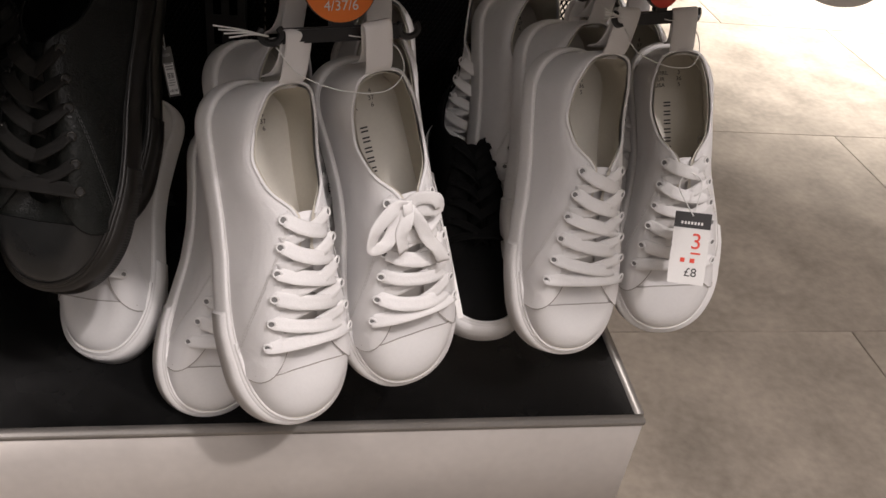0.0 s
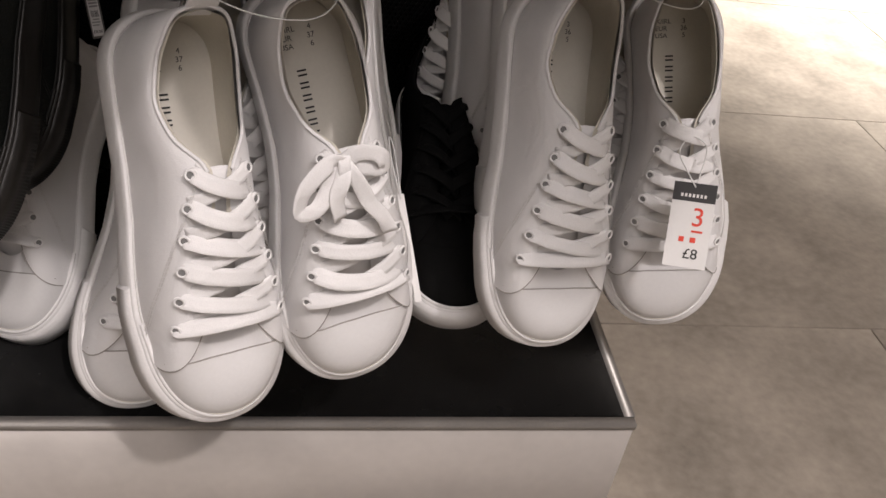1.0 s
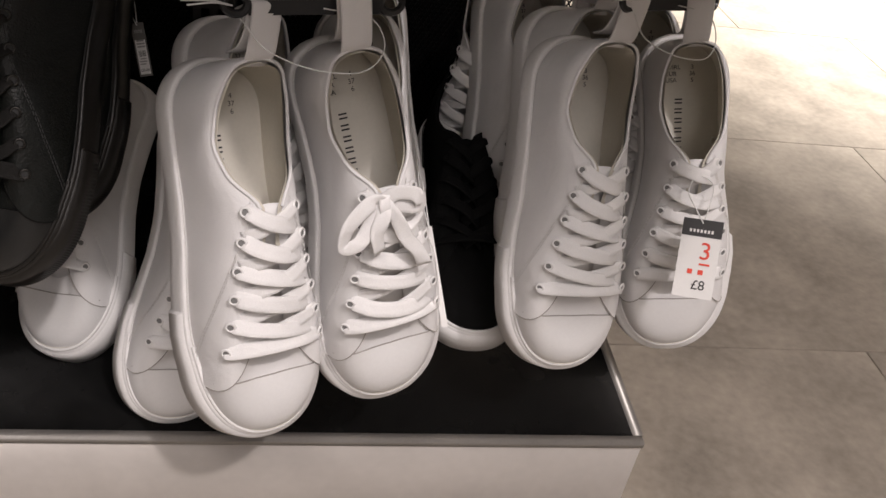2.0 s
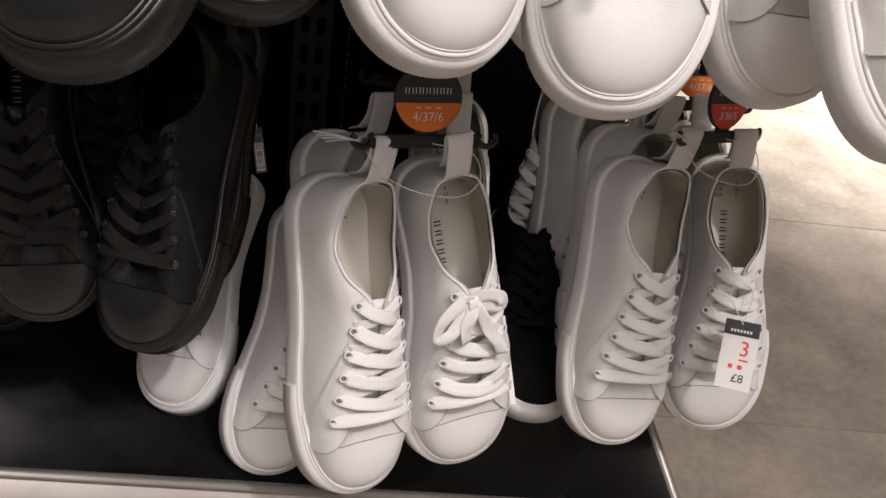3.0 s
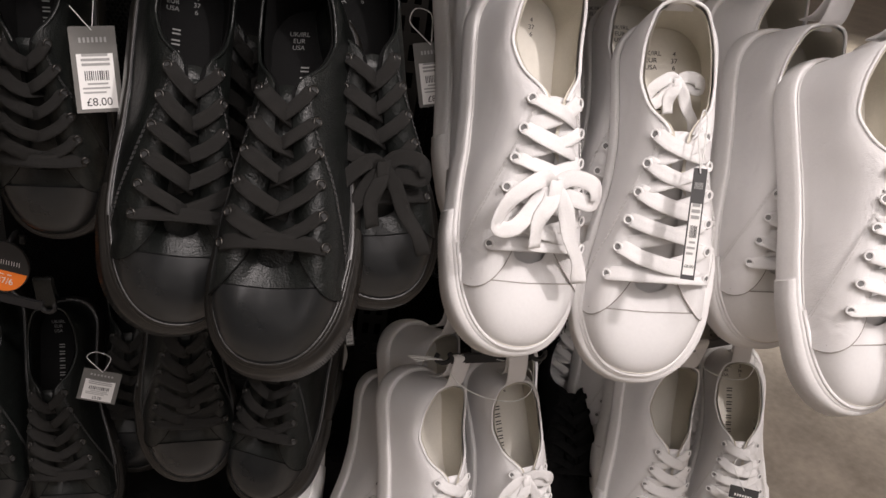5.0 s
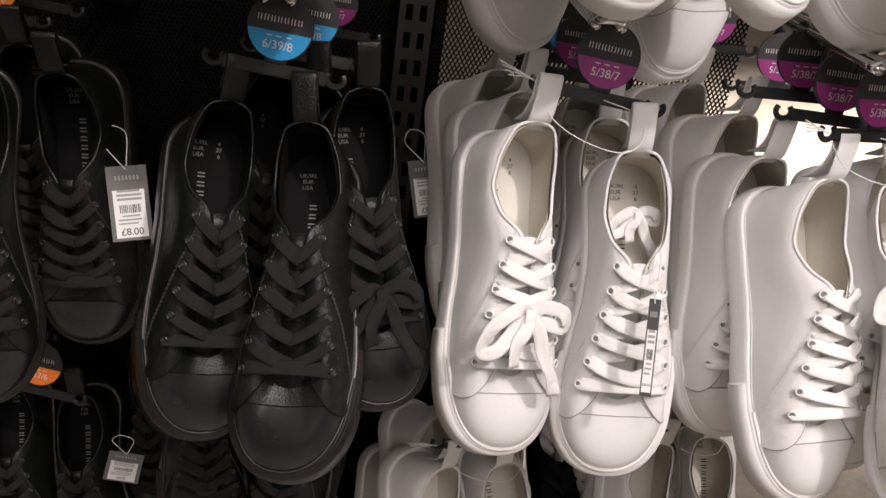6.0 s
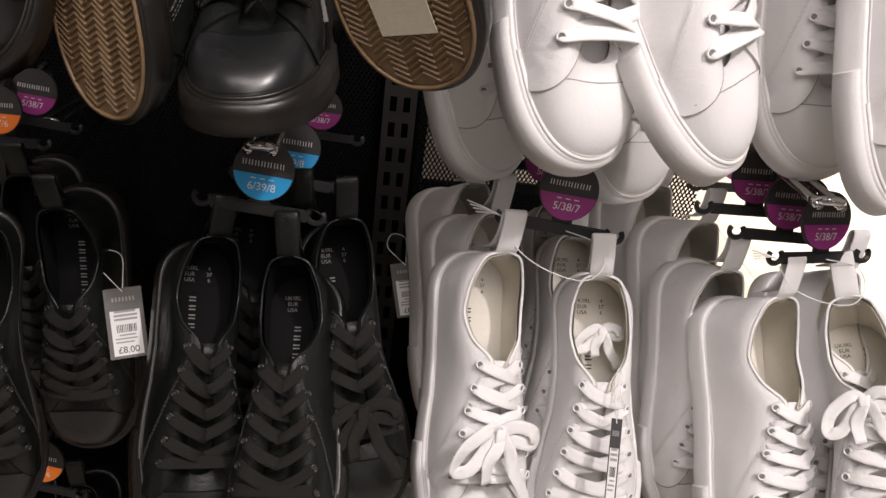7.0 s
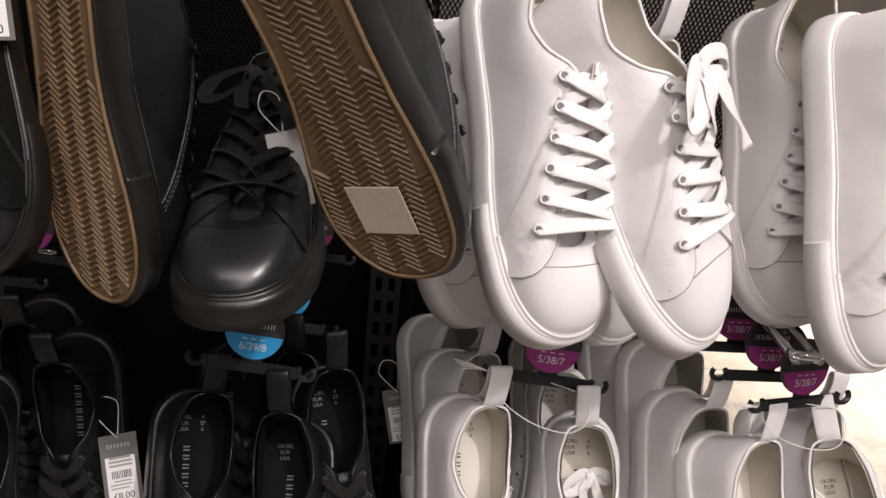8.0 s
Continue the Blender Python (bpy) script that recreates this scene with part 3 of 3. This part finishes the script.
def ticket(place, turn, width, height, style, label):
    """A thin card tag; x to its right, z up, its face towards -y."""
    ob = new("price_tag")
    ob.matrix_basis = pose(*place, *turn)
    w, h = width / 2, height / 2
    body = {"white": card_white, "grey": card_grey, "black": card_black}[style.split()[0]]
    card = part("card", box_bm(-w, w, -0.0004, 0.0004, -h, h), body, ob, smooth=False)

    def mark(name, bm, mat, x, z, y=-0.0008):
        return tagged(part(name, bent(bm, Matrix.Translation((x, y, z)) @ FACE), mat, ob, smooth=False), kind="" if name in ("header", "sticker") else "stuff")
    if style == "white price":
        mark("header", bars_bm([(-w, w, h * 0.56, h)]), card_black, 0, 0, -0.0007)
        mark("mark_bar", bars_bm([(-w * 0.62 + w * 0.18 * i, -w * 0.62 + w * 0.18 * i + w * 0.11, 0, w * 0.16) for i in range(7)]), card_white, 0, h * 0.66, -0.0011)
        mark("size_number", text_bm("3", h * 0.62), red_print, w * 0.32, h * 0.18)
        mark("small_print", bars_bm([(w * 0.1, w * 0.62, h * -0.16, h * -0.11), (w * -0.42, w * -0.18, h * -0.40, h * -0.28), (w * 0.1, w * 0.36, h * -0.40, h * -0.28)]), red_print, 0, 0)
        mark("price_number", text_bm("\u00a38", h * 0.34), print_ink, w * 0.2, h * -0.68)
    elif style in ("grey label", "black label"):
        mark("sticker", bars_bm([(-w * 0.78, w * 0.78, -h * 0.92, h * 0.36)]), card_white, 0, 0, -0.0007)
        rng = random.Random(5)
        mark("small_print", bars_bm([(-w * rng.uniform(0.4, 0.65), w * rng.uniform(0.3, 0.65), h * (0.3 - 0.11 * i), h * (0.36 - 0.11 * i)) for i in range(3)] + [(-w * rng.uniform(0.4, 0.65), w * rng.uniform(0.3, 0.65), h * (-0.36 - 0.1 * i), h * (-0.32 - 0.1 * i)) for i in range(3)]), print_grey, 0, 0, -0.0011)
        mark("bar_code", bars_bm([(-w * 0.5 + w * 0.09 * i, -w * 0.5 + w * 0.09 * i + w * rng.uniform(0.03, 0.06), h * -0.26, h * -0.04) for i in range(12)]), print_ink, 0, 0, -0.0011)
        mark("price_number", text_bm("\u00a38.00", min(h * 0.26, w * 0.62)), print_ink, 0, h * -0.77, -0.0011)
        mark("mark_bar", bars_bm([(-w * 0.6 + w * 0.18 * i, -w * 0.6 + w * 0.18 * i + w * 0.1, h * 0.62, h * 0.74) for i in range(7)]), print_grey, 0, 0)
    elif style == "white price edge":
        mark("price_number", text_bm("\u00a38", h * 0.34), print_ink, w * 0.2, h * -0.75)
    loop = smooth_path([(0, -0.001, h * 0.9), (-w * 0.5, -0.002, h * 1.25), (-w * 1.0, 0.001, h * 1.7), (-w * 0.6, 0.004, h * 2.1), (w * 0.2, 0.006, h * 1.9), (w * 0.1, 0.002, h * 1.2), (0, 0.001, h * 0.9)], 6)
    part("tag_string", tube_bm(loop, 0.0005, 5), clear_thread, ob)
    return tagged(ob, label, "price tag")


# ---- the place ----
PLINTH = 0.18
W_LABEL = "white canvas lace-up trainer hanging by its heel tab"
B_LABEL = "black leather lace-up trainer hanging by its heel tab"
# stone tiles on their bed
JX, JY, TILE = 0.815, 0.847, 0.6
floor = tagged(part("floor", box_bm(-3.9, 4.9, -3.9, 5.9, -0.1, -0.004), grout), "grey-beige stone tile floor of a shop", "floor", kind="structure")
# plinth with a black top in a steel edge
PX, PY, PD = 0.3375, 0.5245, 0.55
plinth = tagged(new("display_plinth"), "low display plinth with black top, steel edging and pale panels", "plinth")
part("front_panel", box_bm(-3.0, PX - 0.001, PY, PY + 0.02, 0.0, PLINTH - 0.0075, 0.001), pale_panel, plinth)
part("side_panel", box_bm(PX - 0.02, PX, PY + 0.021, PY + PD, 0.0, PLINTH - 0.0075, 0.001), pale_panel, plinth)
part("top", box_bm(-3.0, PX - 0.0085, PY + 0.0085, PY + PD, PLINTH - 0.02, PLINTH - 0.001), black_laminate, plinth)
part("front_edging", box_bm(-3.0, PX, PY - 0.0015, PY + 0.008, PLINTH - 0.0065, PLINTH, 0.0008), brushed_steel, plinth)
part("side_edging", box_bm(PX - 0.008, PX + 0.0015, PY + 0.009, PY + PD, PLINTH - 0.0065, PLINTH, 0.0008), brushed_steel, plinth)

# back of the stand: a slotted upright and a metal mesh; added black sheets stand in for the dark stock behind
BACK = 1.0
stand = tagged(new("display_stand"), "black metal shoe stand with slotted upright and diamond mesh back", "display stand")
part("dark_backing", box_bm(-3.0, -0.03, BACK + 0.03, BACK + 0.05, PLINTH, 2.2), black_metal, stand)
part("low_dark_backing", box_bm(-0.029, PX - 0.02, BACK + 0.031, BACK + 0.05, PLINTH, 0.72), black_metal, stand)


def slotted_upright(x):
    """A folded steel post with two rows of slots."""
    bm = bmesh.new()
    xs = (-0.020, -0.0135, -0.0045, 0.0045, 0.0135, 0.020)
    z, pitch, slot = PLINTH, 0.036, 0.021
    while z < 2.2:
        for z0, z1, holes in ((z, z + pitch - slot, False), (z + pitch - slot, z + pitch, True)):
            for k in range(5):
                if holes and k in (1, 3):
                    continue
                bm.faces.new([bm.verts.new((x + a, BACK - 0.03, c)) for a, c in ((xs[k], z0), (xs[k + 1], z0), (xs[k + 1], z1), (xs[k], z1))])
        z += pitch
    bmesh.ops.remove_doubles(bm, verts=bm.verts[:], dist=0.0002)
    bmesh.ops.solidify(bm, geom=bm.faces[:], thickness=0.002)
    side = joined(box_bm(x - 0.022, x - 0.020, BACK - 0.03, BACK + 0.02, PLINTH, 2.2), box_bm(x + 0.020, x + 0.022, BACK - 0.03, BACK + 0.02, PLINTH, 2.2))
    return joined(bm, side)


part("upright", slotted_upright(-0.072), grey_metal, stand, smooth=False)
part("upright", slotted_upright(-0.62), grey_metal, stand, smooth=False)


def mesh_sheet(x0, x1, z0, z1, y, cell=0.0062, wire=0.0009):
    """Crossing slanted wires of an expanded metal sheet."""
    bm = bmesh.new()
    slope = 1.75
    for sign in (1, -1):
        n = int(((x1 - x0) + (z1 - z0) / slope) / cell) + 1
        for i in range(n):
            if sign > 0:
                xa = x0 - (z1 - z0) / slope + i * cell
            else:
                xa = x0 + i * cell
            ts = sorted(((x0 - xa) * sign * slope, (x1 - xa) * sign * slope))
            t0, t1 = max(0, ts[0]), min(z1 - z0, ts[1])
            if t1 - t0 < 0.002:
                continue
            a = Vector((xa + sign * t0 / slope, y, z0 + t0))
            b = Vector((xa + sign * t1 / slope, y, z0 + t1))
            w, d = Vector((wire, 0, 0)), Vector((0, 0.0012, 0))
            vs = [[bm.verts.new(p + q) for q in (-w - d, w - d, w + d, -w + d)] for p in (a, b)]
            for k in range(4):
                bm.faces.new((vs[0][k], vs[0][(k + 1) % 4], vs[1][(k + 1) % 4], vs[1][k]))
    return bm


tagged(part("mesh_sheet", mesh_sheet(-0.045, PX + 0.03, PLINTH, 1.9, BACK), black_metal, stand, smooth=False), kind="stuff")
tagged(part("mesh_sheet", mesh_sheet(-0.59, -0.1, PLINTH, 1.9, BACK), black_metal, stand, smooth=False), kind="stuff")


def prong(x, z, front, back=BACK - 0.03):
    """A chrome display arm: two rods joined by a bend that rises at the front."""
    ob = tagged(new("display_prong"), "chrome display prong that holds pairs of hung shoes", "prong", "display prongs")
    half = 0.009
    path = [(x - half, back, z - 0.02), (x - half, front + 0.05, z), (x - half, front + 0.015, z + 0.002), (x - half * 0.8, front + 0.003, z + 0.006), (x, front - 0.001, z + 0.008), (x + half * 0.8, front + 0.003, z + 0.006), (x + half, front + 0.015, z + 0.002), (x + half, front + 0.05, z), (x + half, back, z - 0.02)]
    part("rod", tube_bm(smooth_path(path, 6), 0.0036, 8), chrome, ob)
    part("bracket", box_bm(x - 0.02, x + 0.02, back - 0.003, back + 0.03, z - 0.045, z + 0.005, 0.002), black_metal, ob)
    return ob


prong(0.032, 0.588, 0.533)
prong(0.269, 0.586, 0.601)
prong(-0.176, 0.969, 0.450)
prong(0.049, 0.981, 0.442)
prong(0.245, 0.978, 0.428)
prong(-0.218, 0.647, 0.619)
prong(0.331, 0.581, 0.600)
prong(0.351, 0.949, 0.620)
prong(-0.445, 0.859, 0.750)

tagged(part("wall_north", box_bm(-4.6, 5.6, 5.9, 6.6, -0.1, 3.1), wall_paint), "pale shop wall", "wall", kind="structure")
tagged(part("wall_south", box_bm(-4.6, 5.6, -4.6, -3.9, -0.1, 3.1), wall_paint), "pale shop wall", "wall", kind="structure")
tagged(part("wall_west", box_bm(-4.6, -3.9, -3.9, 5.9, -0.1, 3.1), wall_paint), "pale shop wall", "wall", kind="structure")
tagged(part("wall_east", box_bm(4.9, 5.6, -3.9, 5.9, -0.1, 3.1), wall_paint), "pale shop wall", "wall", kind="structure")
tagged(part("ceiling", box_bm(-4.6, 5.6, -4.6, 6.6, 3.1, 3.2), wall_paint), "pale shop ceiling", "ceiling", kind="structure")

# ---- the shoes, tier by tier ----
shoe("white", -1, (-0.0398, 0.5850, 0.4812), (-60.6, -5.1, -152.0), W_LABEL, "pairs on the lower prongs")
shoe("white", 1, (0.0360, 0.5951, 0.4996), (-65.1, 8.9, -162.9), W_LABEL, "pairs on the lower prongs", bow=5)
shoe("white", -1, (0.2228, 0.6518, 0.4927), (-62.8, -2.3, 186.7), W_LABEL, "pairs on the lower prongs", sizes=("3", "36", "5"))
shoe("white", 1, (0.3195, 0.6768, 0.4926), (-65.8, 12.1, 169.3), W_LABEL, "pairs on the lower prongs", sizes=("3", "36", "5"))
shoe("black", -1, (-0.2655, 0.6343, 0.5904), (-66.3, -1.8, -164.4), B_LABEL, "pairs on the lower prongs")
shoe("black", 1, (-0.1248, 0.6768, 0.5379), (-53.2, 3.9, 161.7), B_LABEL, "pairs on the lower prongs")
shoe("black", -1, (-0.4044, 0.7065, 0.4326), (-57.4, 5.7, -173.9), B_LABEL, "pairs on the lower prongs")
shoe("black", -1, (-0.2414, 0.5412, 0.8442), (-54.0, -9.7, -160.5), B_LABEL, "pairs on the middle prongs")
shoe("black", 1, (-0.1408, 0.5224, 0.8298), (-45.1, 6.6, 176.0), B_LABEL, "pairs on the middle prongs")
shoe("black", -1, (-0.1293, 0.5705, 0.8594), (-54.7, 2.8, -165.2), B_LABEL, "pairs on the middle prongs", bow=2)
shoe("black", 1, (-0.3543, 0.6021, 0.8660), (-75.9, 4.0, -177.2), B_LABEL, "pairs on the middle prongs")
shoe("black", -1, (-0.3981, 0.4891, 0.8898), (-70.2, -7.1, -156.7), B_LABEL, "pairs on the middle prongs")
shoe("white", -1, (-0.0083, 0.5273, 0.8668), (-57.0, -5.0, -165.7), W_LABEL, "pairs on the middle prongs", bow=3)
shoe("white", 1, (0.1026, 0.5291, 0.8557), (-57.4, 6.3, 175.7), W_LABEL, "pairs on the middle prongs", bow=9)
shoe("white", -1, (0.2096, 0.5920, 0.8498), (-63.7, 1.3, -172.5), W_LABEL, "pairs on the middle prongs")
shoe("white", -1, (0.2208, 0.5231, 0.8463), (-53.8, -1.5, -164.0), W_LABEL, "pairs on the middle prongs")
shoe("white", 1, (0.3392, 0.5035, 0.8366), (-38.2, 23.7, -197.4), W_LABEL, "pairs on the middle prongs", bow=5)
shoe("white", -1, (-0.0169, 0.5170, 1.2174), (-57.5, -3.6, -153.8), W_LABEL, "pairs on the upper prongs")
shoe("white", 1, (-0.0054, 0.4846, 1.2011), (-48.8, 7.6, -131.9), W_LABEL, "pairs on the upper prongs", bow=6)
shoe("white", -1, (0.2114, 0.6061, 1.2041), (-61.3, 3.7, -172.4), W_LABEL, "pairs on the upper prongs")
shoe("white", -1, (0.2251, 0.5096, 1.2199), (-65.7, -3.9, -150.9), W_LABEL, "pairs on the upper prongs")
shoe("black", 1, (-0.1720, 0.6048, 1.0566), (-8.6, 6.6, -179.0), B_LABEL, "pairs on the upper prongs", bow=6)
shoe("black", 1, (-0.2863, 0.4182, 1.2541), (-88.3, -2.0, -36.2), 'black leather trainer hung with its brown ribbed sole outwards', "pairs on the upper prongs", tread=1)
shoe("black", -1, (-0.1632, 0.3098, 1.2789), (-65.0, -15.2, -31.3), 'black leather trainer hung with its brown ribbed sole outwards', "pairs on the upper prongs", tread=2)
shoe("black", -1, (-0.3450, 0.4691, 1.2700), (-70.0, 0.4, 180.0), B_LABEL, "pairs on the upper prongs")
shoe("white", -1, (-0.1240, 0.8060, 0.3430), (-40.9, 6.8, -199.2), 'white canvas trainer standing toe down on the black plinth', "pairs on the lower prongs")
shoe("white", 1, (-0.0556, 0.6960, 0.3850), (-58.8, -11.1, -166.1), 'white canvas trainer standing toe down on the black plinth', "pairs on the lower prongs")
shoe("two_tone", -1, (0.1775, 0.8251, 0.3167), (-19.9, 0.3, -180.7), 'black trainer with a white rubber sole hanging low over the plinth', "pairs on the lower prongs")
shoe("white", -1, (-0.0667, 0.6027, 1.1729), (-68.4, 0.5, -141.6), W_LABEL, "pairs on the upper prongs")
shoe("white", 1, (0.0867, 0.6274, 1.1625), (-68.0, -1.0, -155.3), W_LABEL, "pairs on the upper prongs")
shoe("black", 1, (-0.4894, 0.7165, 0.4326), (-57.4, 5.7, -173.9), B_LABEL, "pairs on the lower prongs")
shoe("black", 1, (-0.3544, 0.7865, 0.4526), (-57.4, 5.7, -173.9), B_LABEL, "pairs on the lower prongs")
shoe("black", 1, (-0.1408, 0.6224, 0.8248), (-45.1, 6.6, 176.0), B_LABEL, "pairs on the middle prongs")
shoe("white", -1, (-0.0438, 0.6750, 0.4722), (-60.6, -5.1, -150.0), W_LABEL, "pairs on the lower prongs")
shoe("white", 1, (0.0611, 0.6797, 0.4909), (-64.0, 6.0, -176.0), W_LABEL, "pairs on the lower prongs")
shoe("white", 1, (0.0711, 0.7597, 0.4849), (-64.0, 6.0, -178.0), W_LABEL, "pairs on the lower prongs")
shoe("white", -1, (0.2308, 0.7318, 0.4847), (-62.8, -2.3, 189.7), W_LABEL, "pairs on the lower prongs")
shoe("white", 1, (0.3145, 0.7618, 0.4846), (-65.8, 12.1, 169.3), W_LABEL, "pairs on the lower prongs")
shoe("white", -1, (0.2078, 0.8218, 0.4747), (-62.8, -2.3, 191.7), W_LABEL, "pairs on the lower prongs")
shoe("white", 1, (0.3095, 0.8468, 0.4746), (-65.8, 12.1, 169.3), W_LABEL, "pairs on the lower prongs")
shoe("white", -1, (-0.0160, 0.6120, 0.8610), (-57.0, -5.0, -158.0), W_LABEL, "pairs on the middle prongs")
shoe("white", 1, (0.0996, 0.6191, 0.8477), (-57.4, 6.3, 175.7), W_LABEL, "pairs on the middle prongs")
shoe("white", -1, (-0.0340, 0.6920, 0.8530), (-57.0, -5.0, -154.0), W_LABEL, "pairs on the middle prongs")
shoe("white", 1, (0.0946, 0.7041, 0.8397), (-57.4, 6.3, 175.7), W_LABEL, "pairs on the middle prongs")
shoe("white", -1, (0.1975, 0.6669, 0.8577), (-62.8, -0.1, -163.4), W_LABEL, "pairs on the middle prongs")
shoe("white", 1, (0.2809, 0.5565, 0.8588), (-54.0, -4.5, -162.5), W_LABEL, "pairs on the middle prongs")
shoe("white", -1, (0.1675, 0.7469, 0.8577), (-62.8, -0.1, -158.4), W_LABEL, "pairs on the middle prongs")
shoe("black", -1, (-0.2305, 0.7243, 0.5804), (-66.3, -1.8, -164.4), B_LABEL, "pairs on the lower prongs")
shoe("black", 1, (-0.1280, 0.7620, 0.5330), (-55.0, 3.9, 165.0), B_LABEL, "pairs on the lower prongs")
shoe("black", -1, (-0.4043, 0.6621, 0.8660), (-75.9, 4.0, -177.2), B_LABEL, "pairs on the middle prongs")
shoe("black", -1, (-0.2214, 0.6312, 0.8392), (-54.0, -9.7, -160.5), B_LABEL, "pairs on the middle prongs")
shoe("white", 1, (0.2380, 0.8900, 0.4600), (-62.0, 5.0, 150.0), W_LABEL, "pairs on the lower prongs")

# ---- hangers and price tags ----
hanger("orange", "4/37/6", (0.0322, 0.5190, 0.5500), (-14.4, -1.7, 10.8), "pairs on the lower prongs", ties=1)
hanger("red", "3/36/5", (0.2688, 0.5870, 0.5483), (-12.6, 6.5, 29.8), "pairs on the lower prongs", ties=1)
hanger("blue", "6/39/8", (-0.1780, 0.4700, 0.9170), (-14.6, 3.5, -3.6), "pairs on the middle prongs")
hanger("purple", "5/38/7", (0.0560, 0.4620, 0.9280), (-14.5, 6.2, 2.0), "pairs on the middle prongs", ties=1)
hanger("purple", "5/38/7", (0.2660, 0.4590, 0.9250), (-14.0, 2.0, 17.0), "pairs on the middle prongs", ties=1)
hanger("orange", "4/37/6", (-0.2182, 0.6050, 0.6088), (-12.4, 4.4, -33.4), "pairs on the lower prongs")
hanger("purple", "5/38/7", (-0.4499, 0.7208, 0.8746), (-14.6, 4.0, -4.0), "pairs on the middle prongs")
hanger("orange", "4/37/6", (-0.4619, 0.6694, 0.8704), (-14.6, -2.0, -5.0), "pairs on the middle prongs")
hanger("orange", "4/37/6", (-0.4181, 0.5703, 0.5219), (-14.6, 5.0, -6.0), "pairs on the lower prongs")
hanger("blue", "6/39/8", (-0.1671, 0.5655, 0.9011), (-14.6, 5.0, 3.0), "pairs on the middle prongs")
hanger("purple", "5/38/7", (-0.1630, 0.8047, 0.8596), (-14.6, 1.0, -4.0), "pairs on the middle prongs")
hanger("purple", "5/38/7", (0.0655, 0.5954, 0.9038), (-14.6, 2.0, 1.0), "pairs on the middle prongs")
hanger("blue", "6/39/8", (0.0681, 0.6775, 0.8963), (-14.6, 0.0, 5.0), "pairs on the middle prongs")
hanger("red", "3/36/5", (0.0671, 0.7592, 0.8868), (-14.6, 1.0, -6.0), "pairs on the middle prongs")
hanger("purple", "5/38/7", (0.2400, 0.5400, 0.9260), (-14.0, -2.0, -1.0), "pairs on the middle prongs")
hanger("purple", "5/38/7", (0.2540, 0.5020, 0.9210), (-14.0, 3.0, 8.0), "pairs on the middle prongs")
hanger("purple", "5/38/7", (0.2849, 0.6829, 0.8918), (-14.6, -4.0, -6.0), "pairs on the middle prongs")
hanger("purple", "5/38/7", (0.2380, 0.7606, 0.9041), (-14.6, -2.0, 6.0), "pairs on the middle prongs")
hanger("orange", "4/37/6", (0.0362, 0.7303, 0.4990), (-14.6, 5.0, 3.0), "pairs on the lower prongs")
hanger("orange", "4/37/6", (0.2918, 0.7004, 0.5259), (-14.6, -5.0, -1.0), "pairs on the lower prongs")
hanger("purple", "5/38/7", (0.2895, 0.7869, 0.5122), (-14.6, 0.0, -2.0), "pairs on the lower prongs")
ticket((-0.3190, 0.3980, 1.2020), (-11.4, -1.3, 23.4), 0.0270, 0.0540, "grey label", "grey card price tag with a white printed sticker")
ticket((-0.1010, 0.7130, 0.4250), (-26.0, -7.4, 11.2), 0.0100, 0.0420, "grey label", "narrow grey price tag with a white printed sticker")
ticket((0.1299, 0.5316, 0.3499), (-40.7, -15.9, -1.4), 0.0044, 0.0741, "white plain", "white card price tag hanging beside a shoe")
ticket((0.3480, 0.5953, 0.4254), (-30.6, -23.7, -17.6), 0.0066, 0.0182, "black plain", "small black card tag behind a shoe")
ticket((0.3101, 0.5084, 0.3943), (-34.1, -10.0, -25.6), 0.0276, 0.0562, "white price", "white card price tag with black header, red size and price")
ticket((-0.2970, 0.5079, 0.7774), (-28.9, -3.4, 19.1), 0.0317, 0.0616, "grey label", "grey card price tag with a white printed sticker")
ticket((-0.0483, 0.6326, 0.7648), (-27.3, -13.0, 3.3), 0.0321, 0.0559, "grey label", "grey card price tag with a white printed sticker")
ticket((0.1051, 0.3550, 0.7875), (-34.7, -8.0, -16.0), 0.0081, 0.0681, "black label", "narrow black price tag with a white printed sticker")
ticket((-0.3402, 0.5848, 0.4135), (-38.2, 15.1, 10.5), 0.0368, 0.0310, "grey label", "grey card price tag with a white printed sticker")
ticket((-0.1482, 0.4424, 1.0946), (-18.0, -14.0, 9.0), 0.0235, 0.0520, "white price edge", "plain white card price tag tucked in a shoe")

# ---- floor tiles ----
tile_mesh = mesh_of("tile", box_bm(0.0006, TILE - 0.0006, 0.0006, TILE - 0.0006, -0.012, 0.0, 0.0008), stone_floor, False)
for i in range(-9, 8):
    for j in range(-9, 10):
        x, y = JX + i * TILE + (TILE / 2 if j % 2 == 0 else 0), JY + j * TILE
        if x + TILE < -3.9 or y + TILE < -3.9 or x > 4.9 or y > 5.9:
            continue
        tile = new("tile", tile_mesh)
        tile.parent = floor
        tile.location = (x, y, 0)
